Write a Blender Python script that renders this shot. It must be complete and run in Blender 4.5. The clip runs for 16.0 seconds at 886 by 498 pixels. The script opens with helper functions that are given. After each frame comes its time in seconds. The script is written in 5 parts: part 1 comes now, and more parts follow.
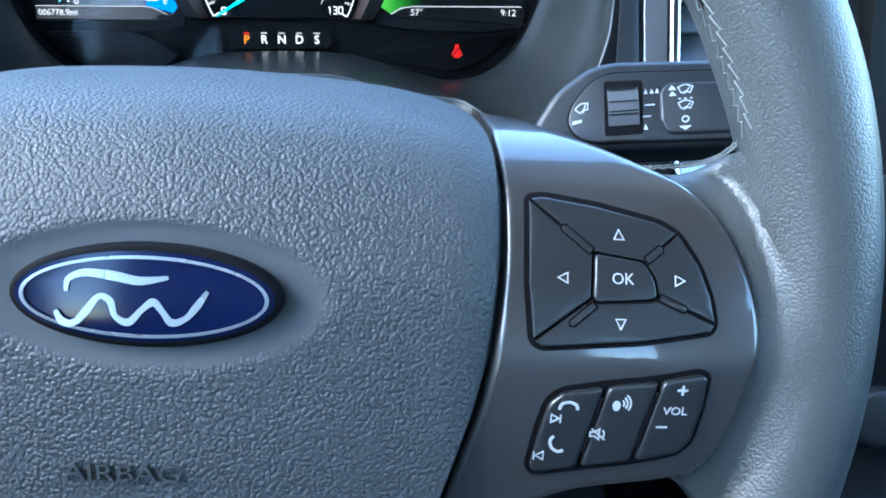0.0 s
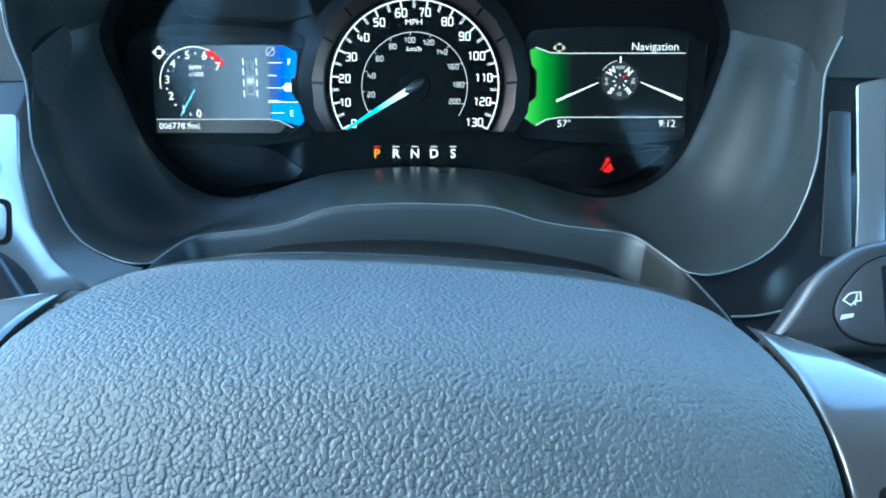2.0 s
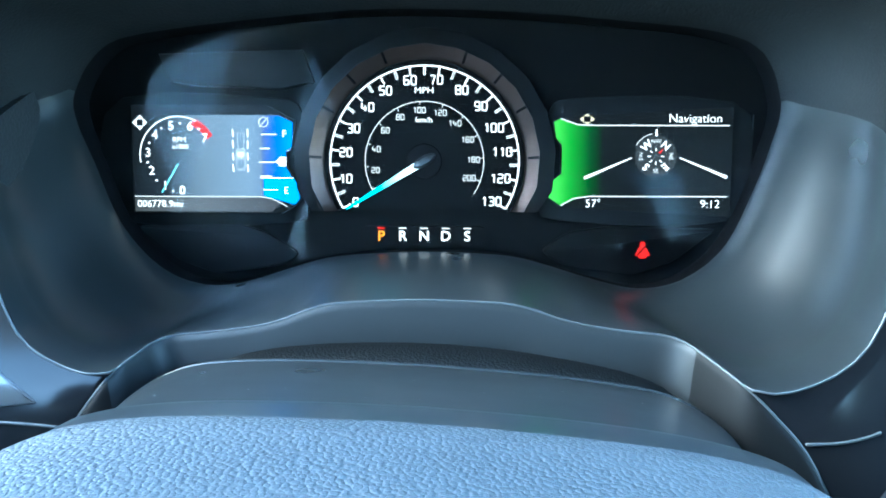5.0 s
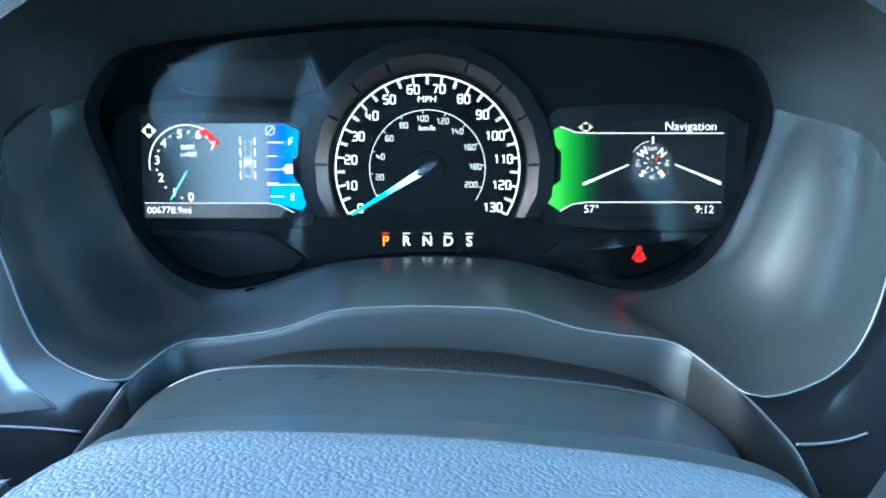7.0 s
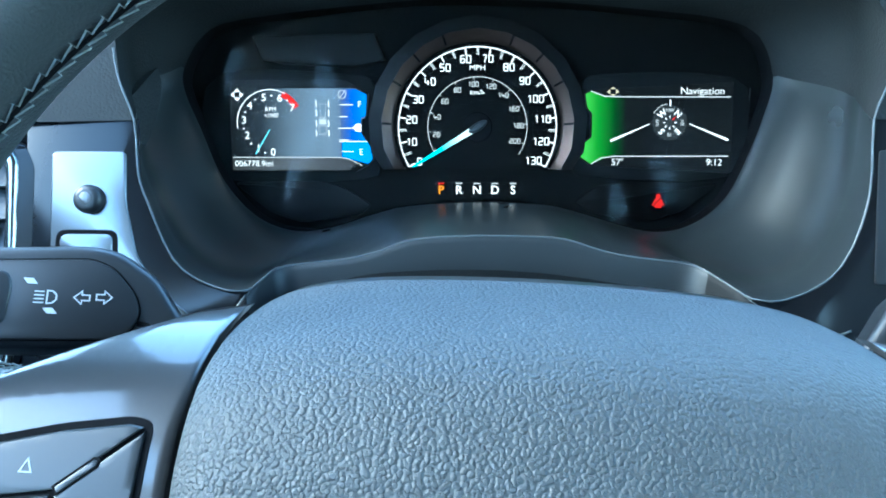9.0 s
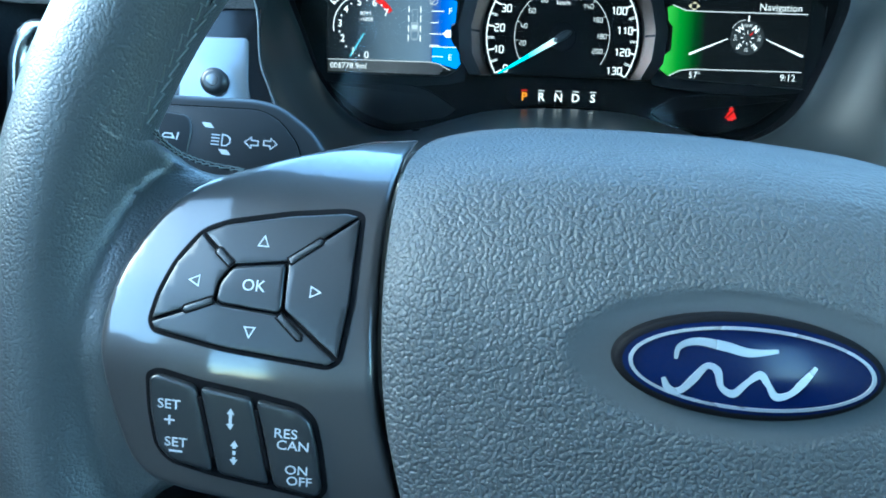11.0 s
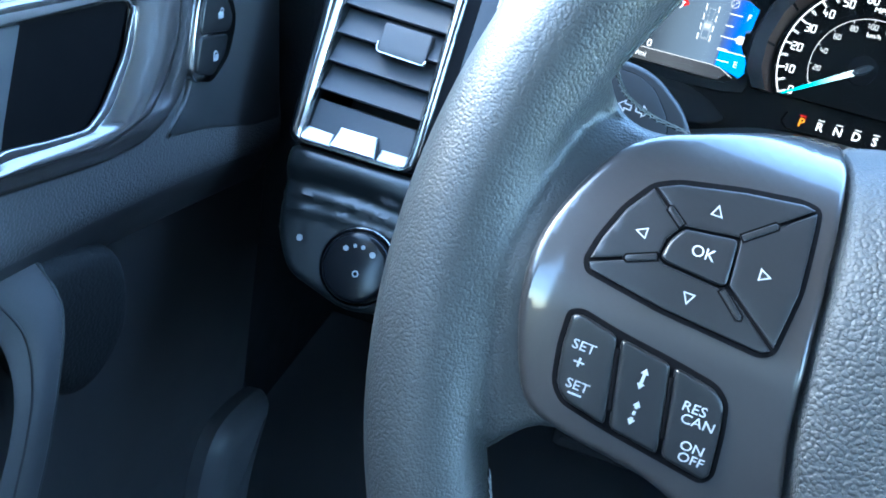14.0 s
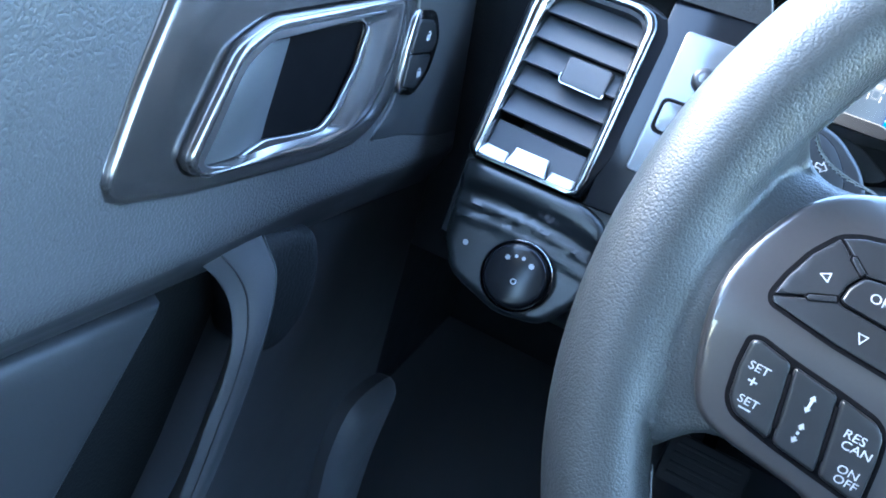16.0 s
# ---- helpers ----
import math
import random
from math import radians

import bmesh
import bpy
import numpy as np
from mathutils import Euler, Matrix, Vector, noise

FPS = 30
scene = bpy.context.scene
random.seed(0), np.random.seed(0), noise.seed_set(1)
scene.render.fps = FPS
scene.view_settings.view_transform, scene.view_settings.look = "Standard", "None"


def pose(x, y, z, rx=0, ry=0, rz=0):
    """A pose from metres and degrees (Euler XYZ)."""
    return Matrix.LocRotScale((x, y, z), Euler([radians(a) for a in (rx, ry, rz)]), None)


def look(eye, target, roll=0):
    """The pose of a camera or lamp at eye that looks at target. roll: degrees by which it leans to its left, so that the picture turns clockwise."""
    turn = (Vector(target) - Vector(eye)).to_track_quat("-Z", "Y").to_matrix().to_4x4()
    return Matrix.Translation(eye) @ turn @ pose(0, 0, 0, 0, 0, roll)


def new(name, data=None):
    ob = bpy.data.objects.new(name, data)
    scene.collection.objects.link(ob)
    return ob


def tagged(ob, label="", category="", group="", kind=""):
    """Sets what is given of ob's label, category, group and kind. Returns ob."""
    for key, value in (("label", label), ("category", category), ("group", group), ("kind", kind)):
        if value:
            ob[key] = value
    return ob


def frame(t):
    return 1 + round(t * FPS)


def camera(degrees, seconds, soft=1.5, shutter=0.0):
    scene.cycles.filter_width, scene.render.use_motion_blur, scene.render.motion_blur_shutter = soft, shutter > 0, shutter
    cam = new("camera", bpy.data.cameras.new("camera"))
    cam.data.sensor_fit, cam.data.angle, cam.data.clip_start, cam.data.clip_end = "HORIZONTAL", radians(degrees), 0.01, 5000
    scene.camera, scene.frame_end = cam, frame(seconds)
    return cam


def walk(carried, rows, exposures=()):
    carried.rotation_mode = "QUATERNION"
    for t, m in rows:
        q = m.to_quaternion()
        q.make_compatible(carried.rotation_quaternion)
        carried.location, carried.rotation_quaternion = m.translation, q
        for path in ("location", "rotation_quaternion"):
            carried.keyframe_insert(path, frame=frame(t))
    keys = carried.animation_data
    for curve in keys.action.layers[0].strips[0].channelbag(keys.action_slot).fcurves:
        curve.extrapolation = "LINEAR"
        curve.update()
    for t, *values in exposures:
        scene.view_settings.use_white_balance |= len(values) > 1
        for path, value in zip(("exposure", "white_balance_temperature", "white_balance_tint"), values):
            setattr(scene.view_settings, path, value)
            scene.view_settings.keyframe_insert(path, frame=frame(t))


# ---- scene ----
cam = camera(60.5, 16.0, soft=1.8)
PATH = [
    (0, (0.0630, -0.1750, 0.7104), (0.1800, 1.5619, -0.2742), 1.24),
    (0.5, (0.0470, -0.1607, 0.7155), (0.1210, 1.5901, -0.2486), 1.13),
    (1, (0.0350, -0.1454, 0.7245), (0.0710, 1.6208, -0.2131), 0.85),
    (1.1, (0.0330, -0.1411, 0.7256), (0.0600, 1.6262, -0.2103), 0.69),
    (1.5, (0.0260, -0.1240, 0.7292), (0.0220, 1.6587, -0.1774), 0.27),
    (2, (0.0160, -0.1046, 0.7291), (-0.0250, 1.6943, -0.1440), -0.38),
    (2.5, (0.0090, -0.0873, 0.7336), (-0.0530, 1.7286, -0.1022), -0.72),
    (3, (0.0050, -0.0688, 0.7389), (-0.0470, 1.7677, -0.0513), -0.54),
    (3.5, (0.0090, -0.0540, 0.7317), (-0.0420, 1.8026, -0.0104), -0.73),
    (4, (0.0120, -0.0486, 0.7234), (-0.0470, 1.8125, -0.0066), -0.58),
    (6.5, (0.0130, -0.0512, 0.7301), (-0.0480, 1.7992, -0.0263), -0.10),
    (7, (0.0080, -0.0563, 0.7352), (-0.0380, 1.7927, -0.0258), -0.30),
    (7.5, (0.0020, -0.0682, 0.7367), (-0.0200, 1.7873, -0.0094), -0.14),
    (8, (-0.0070, -0.0880, 0.7399), (-0.0180, 1.7676, -0.0062), 0.03),
    (10.3, (-0.0500, -0.1637, 0.7202), (-0.1000, 1.6490, -0.1232), 0.36),
    (10.5, (-0.0540, -0.1661, 0.7187), (-0.1030, 1.6423, -0.1340), 0.77),
    (11, (-0.0650, -0.1715, 0.7127), (-0.1260, 1.6242, -0.1659), 1.48),
    (11.5, (-0.0790, -0.1727, 0.7068), (-0.1630, 1.6115, -0.1929), 2.72),
    (12, (-0.0940, -0.1757, 0.7023), (-0.2090, 1.5990, -0.2127), 4.10),
    (12.5, (-0.1120, -0.1791, 0.7010), (-0.2580, 1.5892, -0.2220), 6.28),
    (13, (-0.1280, -0.1799, 0.6971), (-0.3111, 1.5828, -0.2299), 8.82),
    (13.5, (-0.1420, -0.1795, 0.6939), (-0.3690, 1.5767, -0.2356), 11.31),
    (14, (-0.1530, -0.1837, 0.6938), (-0.4290, 1.5634, -0.2398), 13.17),
    (14.5, (-0.1580, -0.1954, 0.6963), (-0.4960, 1.5423, -0.2344), 14.53),
    (15, (-0.1660, -0.2032, 0.6980), (-0.5731, 1.5191, -0.2336), 15.45),
    (15.5, (-0.1690, -0.2140, 0.7002), (-0.6408, 1.4851, -0.2434), 15.97),
    (16, (-0.1730, -0.2269, 0.7020), (-0.7119, 1.4428, -0.2581), 16.47),
]
# seconds, stops, kelvin, tint
EXPOSURES = [(0, 4.18, 5350, -1), (1.5, 4.22, 5060, -16), (2.5, 4.33, 5000, -16), (3.5, 4.82, 5080, -13), (7, 4.82, 5080, -13), (8, 4.62, 5130, -12), (10.5, 4.1, 5080, -18), (12.5, 4.54, 5270, -16), (13.5, 4.64, 5380, -8), (16, 4.88, 5700, 3)]
walk(cam, [(t, look(eye, target, roll)) for t, eye, target, roll in PATH], EXPOSURES)

# ---- light ----
world = bpy.data.worlds.new("sky")
scene.world = world
world.use_nodes = True
sky = world.node_tree.nodes.new("ShaderNodeTexSky")
sky.sky_type, sky.sun_disc = "NISHITA", False
sky.sun_elevation, sky.sun_rotation = radians(38), radians(-92)
back = world.node_tree.nodes["Background"]
world.node_tree.links.new(sky.outputs[0], back.inputs[0])
back.inputs[1].default_value = 0.15
sun = new("sun", bpy.data.lights.new("sun", "SUN"))
sun.data.energy, sun.data.angle, sun.data.color = 0.13, radians(32), (1.0, 0.985, 0.96)
sun.matrix_world = look((-3, -0.005, 2.94), (0, 0.1, 0.6))


# ---- materials ----
def fade(t, co, oval_at, strength):
    """Grain depth that runs out towards the inside of an oval."""
    u, v, a, b = oval_at
    off, size = t.nodes.new("ShaderNodeVectorMath"), t.nodes.new("ShaderNodeVectorMath")
    off.inputs[1].default_value = (-u, -v, 0)
    size.operation, size.inputs[1].default_value = "MULTIPLY", (1 / a, 1 / b, 0)
    far, rng = t.nodes.new("ShaderNodeVectorMath"), t.nodes.new("ShaderNodeMapRange")
    far.operation = "LENGTH"
    rng.inputs["From Min"].default_value, rng.inputs["From Max"].default_value = 0.93, 1.05
    rng.inputs["To Max"].default_value = strength
    t.links.new(co.outputs["Object"], off.inputs[0])
    t.links.new(off.outputs[0], size.inputs[0])
    t.links.new(size.outputs[0], far.inputs[0])
    t.links.new(far.outputs["Value"], rng.inputs["Value"])
    return rng.outputs[0]


def material(name, color, rough=0.5, metal=0.0, coat=0.0, bump=(), vary=0.12, spec=0.5, oval_at=None):
    """A surface: base colour with two scales of variation, and bump layers of (kind, scale, strength, distance).
    oval_at: centre and half axes, in metres, of an oval in which the grain runs out."""
    m = bpy.data.materials.new(name)
    m.use_nodes = True
    t = m.node_tree
    b = t.nodes["Principled BSDF"]
    b.inputs["Roughness"].default_value, b.inputs["Metallic"].default_value = rough, metal
    b.inputs["Coat Weight"].default_value, b.inputs["Coat Roughness"].default_value = coat, 0.08
    b.inputs["Specular IOR Level"].default_value = spec
    co = t.nodes.new("ShaderNodeTexCoord")
    fine, broad = t.nodes.new("ShaderNodeTexNoise"), t.nodes.new("ShaderNodeTexNoise")
    fine.inputs["Scale"].default_value, broad.inputs["Scale"].default_value = 900, 35
    mix = t.nodes.new("ShaderNodeMix")
    mix.data_type = "RGBA"
    mix.inputs["A"].default_value = (*[c * (1 - vary) for c in color], 1)
    mix.inputs["B"].default_value = (*[c * (1 + vary) for c in color], 1)
    add = t.nodes.new("ShaderNodeMath")
    add.operation = "MULTIPLY_ADD"
    add.inputs[1].default_value = 0.5
    half = t.nodes.new("ShaderNodeMath")
    half.operation = "MULTIPLY"
    half.inputs[1].default_value = 0.5
    for n in (fine, broad):
        t.links.new(co.outputs["Object"], n.inputs["Vector"])
    t.links.new(broad.outputs["Fac"], half.inputs[0])
    t.links.new(fine.outputs["Fac"], add.inputs[0])
    t.links.new(half.outputs[0], add.inputs[2])
    t.links.new(add.outputs[0], mix.inputs["Factor"])
    t.links.new(mix.outputs["Result"], b.inputs["Base Color"])
    rr = t.nodes.new("ShaderNodeMapRange")
    rr.inputs["To Min"].default_value, rr.inputs["To Max"].default_value = rough * 0.82, min(1, rough * 1.18)
    t.links.new(broad.outputs["Fac"], rr.inputs["Value"])
    t.links.new(rr.outputs[0], b.inputs["Roughness"])
    last = None
    for kind, scale, strength, distance in bump:
        tex = t.nodes.new("ShaderNodeTexNoise" if kind == "noise" else "ShaderNodeTexVoronoi")
        tex.inputs["Scale"].default_value = scale
        vec = co.outputs["Object"]
        if kind != "noise":
            tex.feature = "SMOOTH_F1"
            tex.inputs["Smoothness"].default_value = 0.35 if kind == "cells" else 0.2
            warp = t.nodes.new("ShaderNodeTexNoise")
            warp.inputs["Scale"].default_value = scale * 0.7
            t.links.new(vec, warp.inputs["Vector"])
            vm = t.nodes.new("ShaderNodeVectorMath")
            vm.operation = "MULTIPLY_ADD"
            vm.inputs[1].default_value = (0.45 / scale,) * 3
            t.links.new(warp.outputs["Color"], vm.inputs[0])
            t.links.new(vec, vm.inputs[2])
            vec = vm.outputs[0]
        else:
            tex.inputs["Detail"].default_value = 3
        t.links.new(vec, tex.inputs["Vector"])
        bn = t.nodes.new("ShaderNodeBump")
        bn.invert = kind == "cells"
        bn.inputs["Strength"].default_value, bn.inputs["Distance"].default_value = strength, distance
        out = tex.outputs[0]
        if kind == "pebbles":
            crease = t.nodes.new("ShaderNodeMapRange")
            crease.interpolation_type = "SMOOTHSTEP"
            crease.inputs["From Min"].default_value, crease.inputs["From Max"].default_value = 0.84, 0.3
            t.links.new(out, crease.inputs["Value"])
            out = crease.outputs[0]
        t.links.new(out, bn.inputs["Height"])
        if oval_at:
            t.links.new(fade(t, co, oval_at, strength), bn.inputs["Strength"])
        if last:
            t.links.new(last.outputs[0], bn.inputs["Normal"])
        last = bn
    if last:
        t.links.new(last.outputs[0], b.inputs["Normal"])
    return m


LAMP = 0.09  # the displays are dim beside daylight


def glow(name, color, strength):
    m = bpy.data.materials.new(name)
    m.use_nodes = True
    b = m.node_tree.nodes["Principled BSDF"]
    b.inputs["Base Color"].default_value = (0.003, 0.003, 0.003, 1)
    b.inputs["Specular IOR Level"].default_value = 0.1
    b.inputs["Emission Color"].default_value = (*color, 1)
    b.inputs["Emission Strength"].default_value = strength * LAMP
    b.inputs["Roughness"].default_value = 0.3
    return m


def glow_ramp(name, stops, strength, axis, low, high):
    """A lit display whose colour runs along one axis, from low to high in metres."""
    m = glow(name, (0, 0, 0), strength)
    t = m.node_tree
    co, sep = t.nodes.new("ShaderNodeTexCoord"), t.nodes.new("ShaderNodeSeparateXYZ")
    rng, ramp = t.nodes.new("ShaderNodeMapRange"), t.nodes.new("ShaderNodeValToRGB")
    t.links.new(co.outputs["Object"], sep.inputs[0])
    t.links.new(sep.outputs[axis], rng.inputs["Value"])
    rng.inputs["From Min"].default_value, rng.inputs["From Max"].default_value = low, high
    t.links.new(rng.outputs[0], ramp.inputs[0])
    while len(ramp.color_ramp.elements) < len(stops):
        ramp.color_ramp.elements.new(0.5)
    for e, (p, c) in zip(ramp.color_ramp.elements, stops):
        e.position, e.color = p, (*c, 1)
    t.links.new(ramp.outputs[0], t.nodes["Principled BSDF"].inputs["Emission Color"])
    return m


def clear(name, rough=0.02, level=0.6):
    """Clear pane: lets light through and mirrors at grazing angles."""
    m = bpy.data.materials.new(name)
    m.use_nodes = True
    t = m.node_tree
    t.nodes.remove(t.nodes["Principled BSDF"])
    tr, gl, mx, fr = (t.nodes.new(n) for n in ("ShaderNodeBsdfTransparent", "ShaderNodeBsdfGlossy", "ShaderNodeMixShader", "ShaderNodeFresnel"))
    gl.inputs["Roughness"].default_value = rough
    fr.inputs["IOR"].default_value = 1.45
    k = t.nodes.new("ShaderNodeMath")
    k.operation = "MULTIPLY"
    k.inputs[1].default_value = level
    t.links.new(fr.outputs[0], k.inputs[0])
    t.links.new(k.outputs[0], mx.inputs[0])
    t.links.new(tr.outputs[0], mx.inputs[1])
    t.links.new(gl.outputs[0], mx.inputs[2])
    t.links.new(mx.outputs[0], t.nodes["Material Output"].inputs[0])
    return m


RIM = material("rim_leather", (0.039, 0.043, 0.044), 0.41, spec=0.62, bump=(("pebbles", 1250, 0.3, 0.0003), ("noise", 450, 0.05, 0.0004)))
GRAIN = material("airbag_grain", (0.042, 0.047, 0.051), 0.54, bump=(("pebbles", 930, 0.64, 0.00045), ("noise", 900, 0.08, 0.0003)), spec=0.45, oval_at=(0.002, 0.0015, 0.0425, 0.0178))
SMOOTH = material("smooth_plastic", (0.034, 0.038, 0.041), 0.45, bump=(("noise", 2500, 0.1, 0.0001),))
GUN = material("gunmetal_trim", (0.052, 0.05, 0.0505), 0.34, metal=0.42, coat=1.0, bump=(("noise", 3000, 0.05, 0.0001),), vary=0.06)
DOORTRIM = material("door_trim_metal", (0.24, 0.23, 0.232), 0.2, metal=0.85, coat=0.6, vary=0.05)
DARKGLOSS = material("piano_black", (0.008, 0.009, 0.011), 0.16, vary=0.05, spec=0.3)
GLOSS = material("dash_gloss", (0.15, 0.16, 0.172), 0.2, metal=0.55, coat=0.2, vary=0.05)
BUTTON = material("button_plastic", (0.015, 0.0162, 0.018), 0.34, bump=(("noise", 2200, 0.08, 0.0001),), spec=0.6)
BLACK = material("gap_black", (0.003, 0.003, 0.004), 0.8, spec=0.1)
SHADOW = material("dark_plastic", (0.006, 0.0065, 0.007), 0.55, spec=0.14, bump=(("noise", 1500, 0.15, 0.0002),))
PANEL = material("dash_plastic", (0.0165, 0.02, 0.0218), 0.3, bump=(("noise", 2600, 0.05, 0.0001),), spec=0.65)
ARCH = material("arch_plastic", (0.017, 0.02, 0.022), 0.48, bump=(("noise", 2600, 0.08, 0.00012),), spec=0.35)
DASH = material("dash_grain", (0.021, 0.0235, 0.026), 0.62, bump=(("pebbles", 560, 0.4, 0.0004),), spec=0.3)
DOOR = material("door_grain", (0.088, 0.09, 0.094), 0.45, bump=(("pebbles", 820, 0.55, 0.0004), ("noise", 260, 0.08, 0.0005)))
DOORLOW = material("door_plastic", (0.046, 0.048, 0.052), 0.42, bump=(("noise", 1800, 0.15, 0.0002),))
STRAPM = material("pull_plastic", (0.095, 0.1, 0.108), 0.42, bump=(("noise", 1800, 0.15, 0.0002),))
STALK = material("stalk_plastic", (0.014, 0.0155, 0.018), 0.36, bump=(("noise", 2600, 0.08, 0.0001),))
SATIN = material("satin_bar", (0.5, 0.5, 0.52), 0.34, metal=1.0, vary=0.05)
SLAT = material("vent_plastic", (0.062, 0.067, 0.075), 0.5, bump=(("noise", 2600, 0.08, 0.0001),))
CHROME = material("satin_chrome", (0.4, 0.4, 0.405), 0.16, metal=1.0, vary=0.03)
RING = material("brushed_ring", (0.09, 0.062, 0.052), 0.36, metal=0.9, bump=(("noise", 1500, 0.1, 0.0002),))
# paler version of dash_plastic; thin beads of it draw the highlights along edges
EDGE = material("edge_highlight", (0.075, 0.085, 0.09), 0.3, bump=(("noise", 2600, 0.06, 0.0001),))
GAITER = material("gaiter_rubber", (0.0035, 0.0042, 0.0045), 0.6, spec=0.12, bump=(("cells", 900, 0.7, 0.0005),))
DUST = material("dust", (0.45, 0.46, 0.47), 0.9)
WHITE = material("print_white", (0.4, 0.42, 0.44), 0.5, vary=0.05)
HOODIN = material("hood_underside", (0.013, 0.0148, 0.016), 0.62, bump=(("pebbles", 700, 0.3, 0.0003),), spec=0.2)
THREAD = material("thread", (0.14, 0.15, 0.15), 0.8, vary=0.2)
BLUE = material("badge_blue", (0.0022, 0.0055, 0.034), 0.14, vary=0.05, spec=0.3)
SILVER = material("badge_silver", (0.3, 0.33, 0.37), 0.28, metal=0.5, vary=0.03)
FACE = material("dial_black", (0.0018, 0.002, 0.0022), 0.6, spec=0.06)
HOODRING = material("dial_hood_plastic", (0.004, 0.004, 0.0042), 0.5, spec=0.15)
CARPET = material("carpet", (0.085, 0.088, 0.094), 0.95, bump=(("noise", 700, 0.6, 0.001),))
LINING = material("headliner", (0.24, 0.24, 0.24), 0.9, bump=(("noise", 900, 0.3, 0.0005),))
RUBBER = material("pedal_rubber", (0.012, 0.012, 0.013), 0.7, bump=(("noise", 900, 0.2, 0.0004),))
GLASS = clear("lens_glass", 0.03, 0.12)
PANE = clear("window_glass", 0.0, 1.0)
LIT = glow("lit_white", (1.0, 0.93, 0.92), 1.1)
LITDIM = glow("lit_dim", (0.85, 0.8, 0.8), 0.75)
LITP = glow("lit_orange", (1.0, 0.3, 0.015), 1.0)
LITRED = glow("lit_red", (1.0, 0.012, 0.012), 0.65)
NEEDLE = glow_ramp("lit_needle", ((0, (0.05, 0.75, 0.95)), (0.45, (0.1, 0.8, 1.0)), (0.8, (0.85, 1.0, 1.0))), 1.1, 0, 0.048, 0.0)
GREYSC = glow_ramp("lit_grey_blue", ((0, (0.004, 0.005, 0.006)), (0.22, (0.012, 0.015, 0.02)), (0.45, (0.1, 0.125, 0.16)), (0.72, (0.14, 0.18, 0.24)), (1, (0.06, 0.09, 0.2))), 1.0, 0, -0.15, -0.066)
BLUESC = glow_ramp("lit_blue", ((0, (0.07, 0.1, 0.21)), (0.4, (0.015, 0.1, 0.5)), (1, (0.02, 0.25, 0.95))), 0.95, 0, -0.083, -0.065)
BLUEHI = glow("lit_bright_blue", (0.01, 0.28, 0.95), 0.95)
GREEN = glow_ramp("lit_green", ((0, (0.15, 0.6, 0.07)), (0.35, (0.05, 0.3, 0.02)), (0.75, (0.005, 0.05, 0.005)), (1, (0.003, 0.004, 0.004))), 0.75, 0, 0.065, 0.091)
BAR = glow_ramp("lit_bar", ((0, (0.05, 0.05, 0.05)), (0.5, (0.1, 0.1, 0.11)), (1, (0.05, 0.05, 0.06))), 0.8, 0, -0.15, -0.07)
DARKSC = glow("lit_black", (0.002, 0.0025, 0.003), 1.0)


# ---- mesh helpers (outlines in millimetres) ----
MM = 0.001


def part(name, bm, mat, parent, label="", smooth=30):
    me = bpy.data.meshes.new(name)
    bm.normal_update()
    bm.to_mesh(me)
    bm.free()
    ob = new(name, me)
    me.materials.append(mat)
    if smooth:
        me.shade_smooth()
        me.set_sharp_from_angle(angle=radians(smooth))
    ob.parent = parent
    if label:
        ob["label"] = label
    return ob


def thing(name, m, label, category, group="", kind=""):
    ob = new(name)
    ob.matrix_world = m
    ob.empty_display_size = 0.02
    return tagged(ob, label, category, group, kind)


def frame_at(o, tilt, roll=0.0, yaw=0.0):
    """x to the right, y up along the face, z out of the face towards the driver."""
    m = Matrix.Translation(o) @ Matrix.Rotation(radians(90 - tilt), 4, "X")
    return m @ Matrix.Rotation(radians(-yaw), 4, "Y") @ Matrix.Rotation(radians(roll), 4, "Z")


def inset(poly, d):
    """The outline moved inwards by d."""
    n = len(poly)
    area = sum(poly[i][0] * poly[(i + 1) % n][1] - poly[(i + 1) % n][0] * poly[i][1] for i in range(n))
    s = 1 if area > 0 else -1
    out = []
    for i in range(n):
        a, b, c = Vector(poly[i - 1][:2]), Vector(poly[i][:2]), Vector(poly[(i + 1) % n][:2])
        e, f = (b - a).normalized(), (c - b).normalized()
        p, q = Vector((-e.y, e.x)) * s, Vector((-f.y, f.x)) * s
        k = p + q
        k = k / max(0.35, k.length_squared / 2)
        out.append(tuple(b + k * d))
    return out


def rounded(poly, r, seg=4):
    """The outline with its corners rounded off to about r."""
    out, n = [], len(poly)
    for i in range(n):
        a, b, c = Vector(poly[i - 1]), Vector(poly[i]), Vector(poly[(i + 1) % n])
        k = min(r, (a - b).length * 0.45, (c - b).length * 0.45)
        p, q = b + (a - b).normalized() * k, b + (c - b).normalized() * k
        for j in range(seg + 1):
            t = j / seg
            out.append(tuple(p * (1 - t) ** 2 + b * 2 * t * (1 - t) + q * t * t))
    return out


def curve2(pts, n=6, closed=False):
    """Catmull-Rom through the points."""
    out, m = [], len(pts)
    for i in range(m if closed else m - 1):
        p = [Vector(pts[(i + k) % m] if closed else pts[min(max(i + k, 0), m - 1)]) for k in (-1, 0, 1, 2)]
        for j in range(n):
            t = j / n
            out.append(tuple(0.5 * (2 * p[1] + (p[2] - p[0]) * t + (2 * p[0] - 5 * p[1] + 4 * p[2] - p[3]) * t * t + (3 * p[1] - p[0] - 3 * p[2] + p[3]) * t ** 3)))
    if not closed:
        out.append(tuple(pts[-1]))
    return out


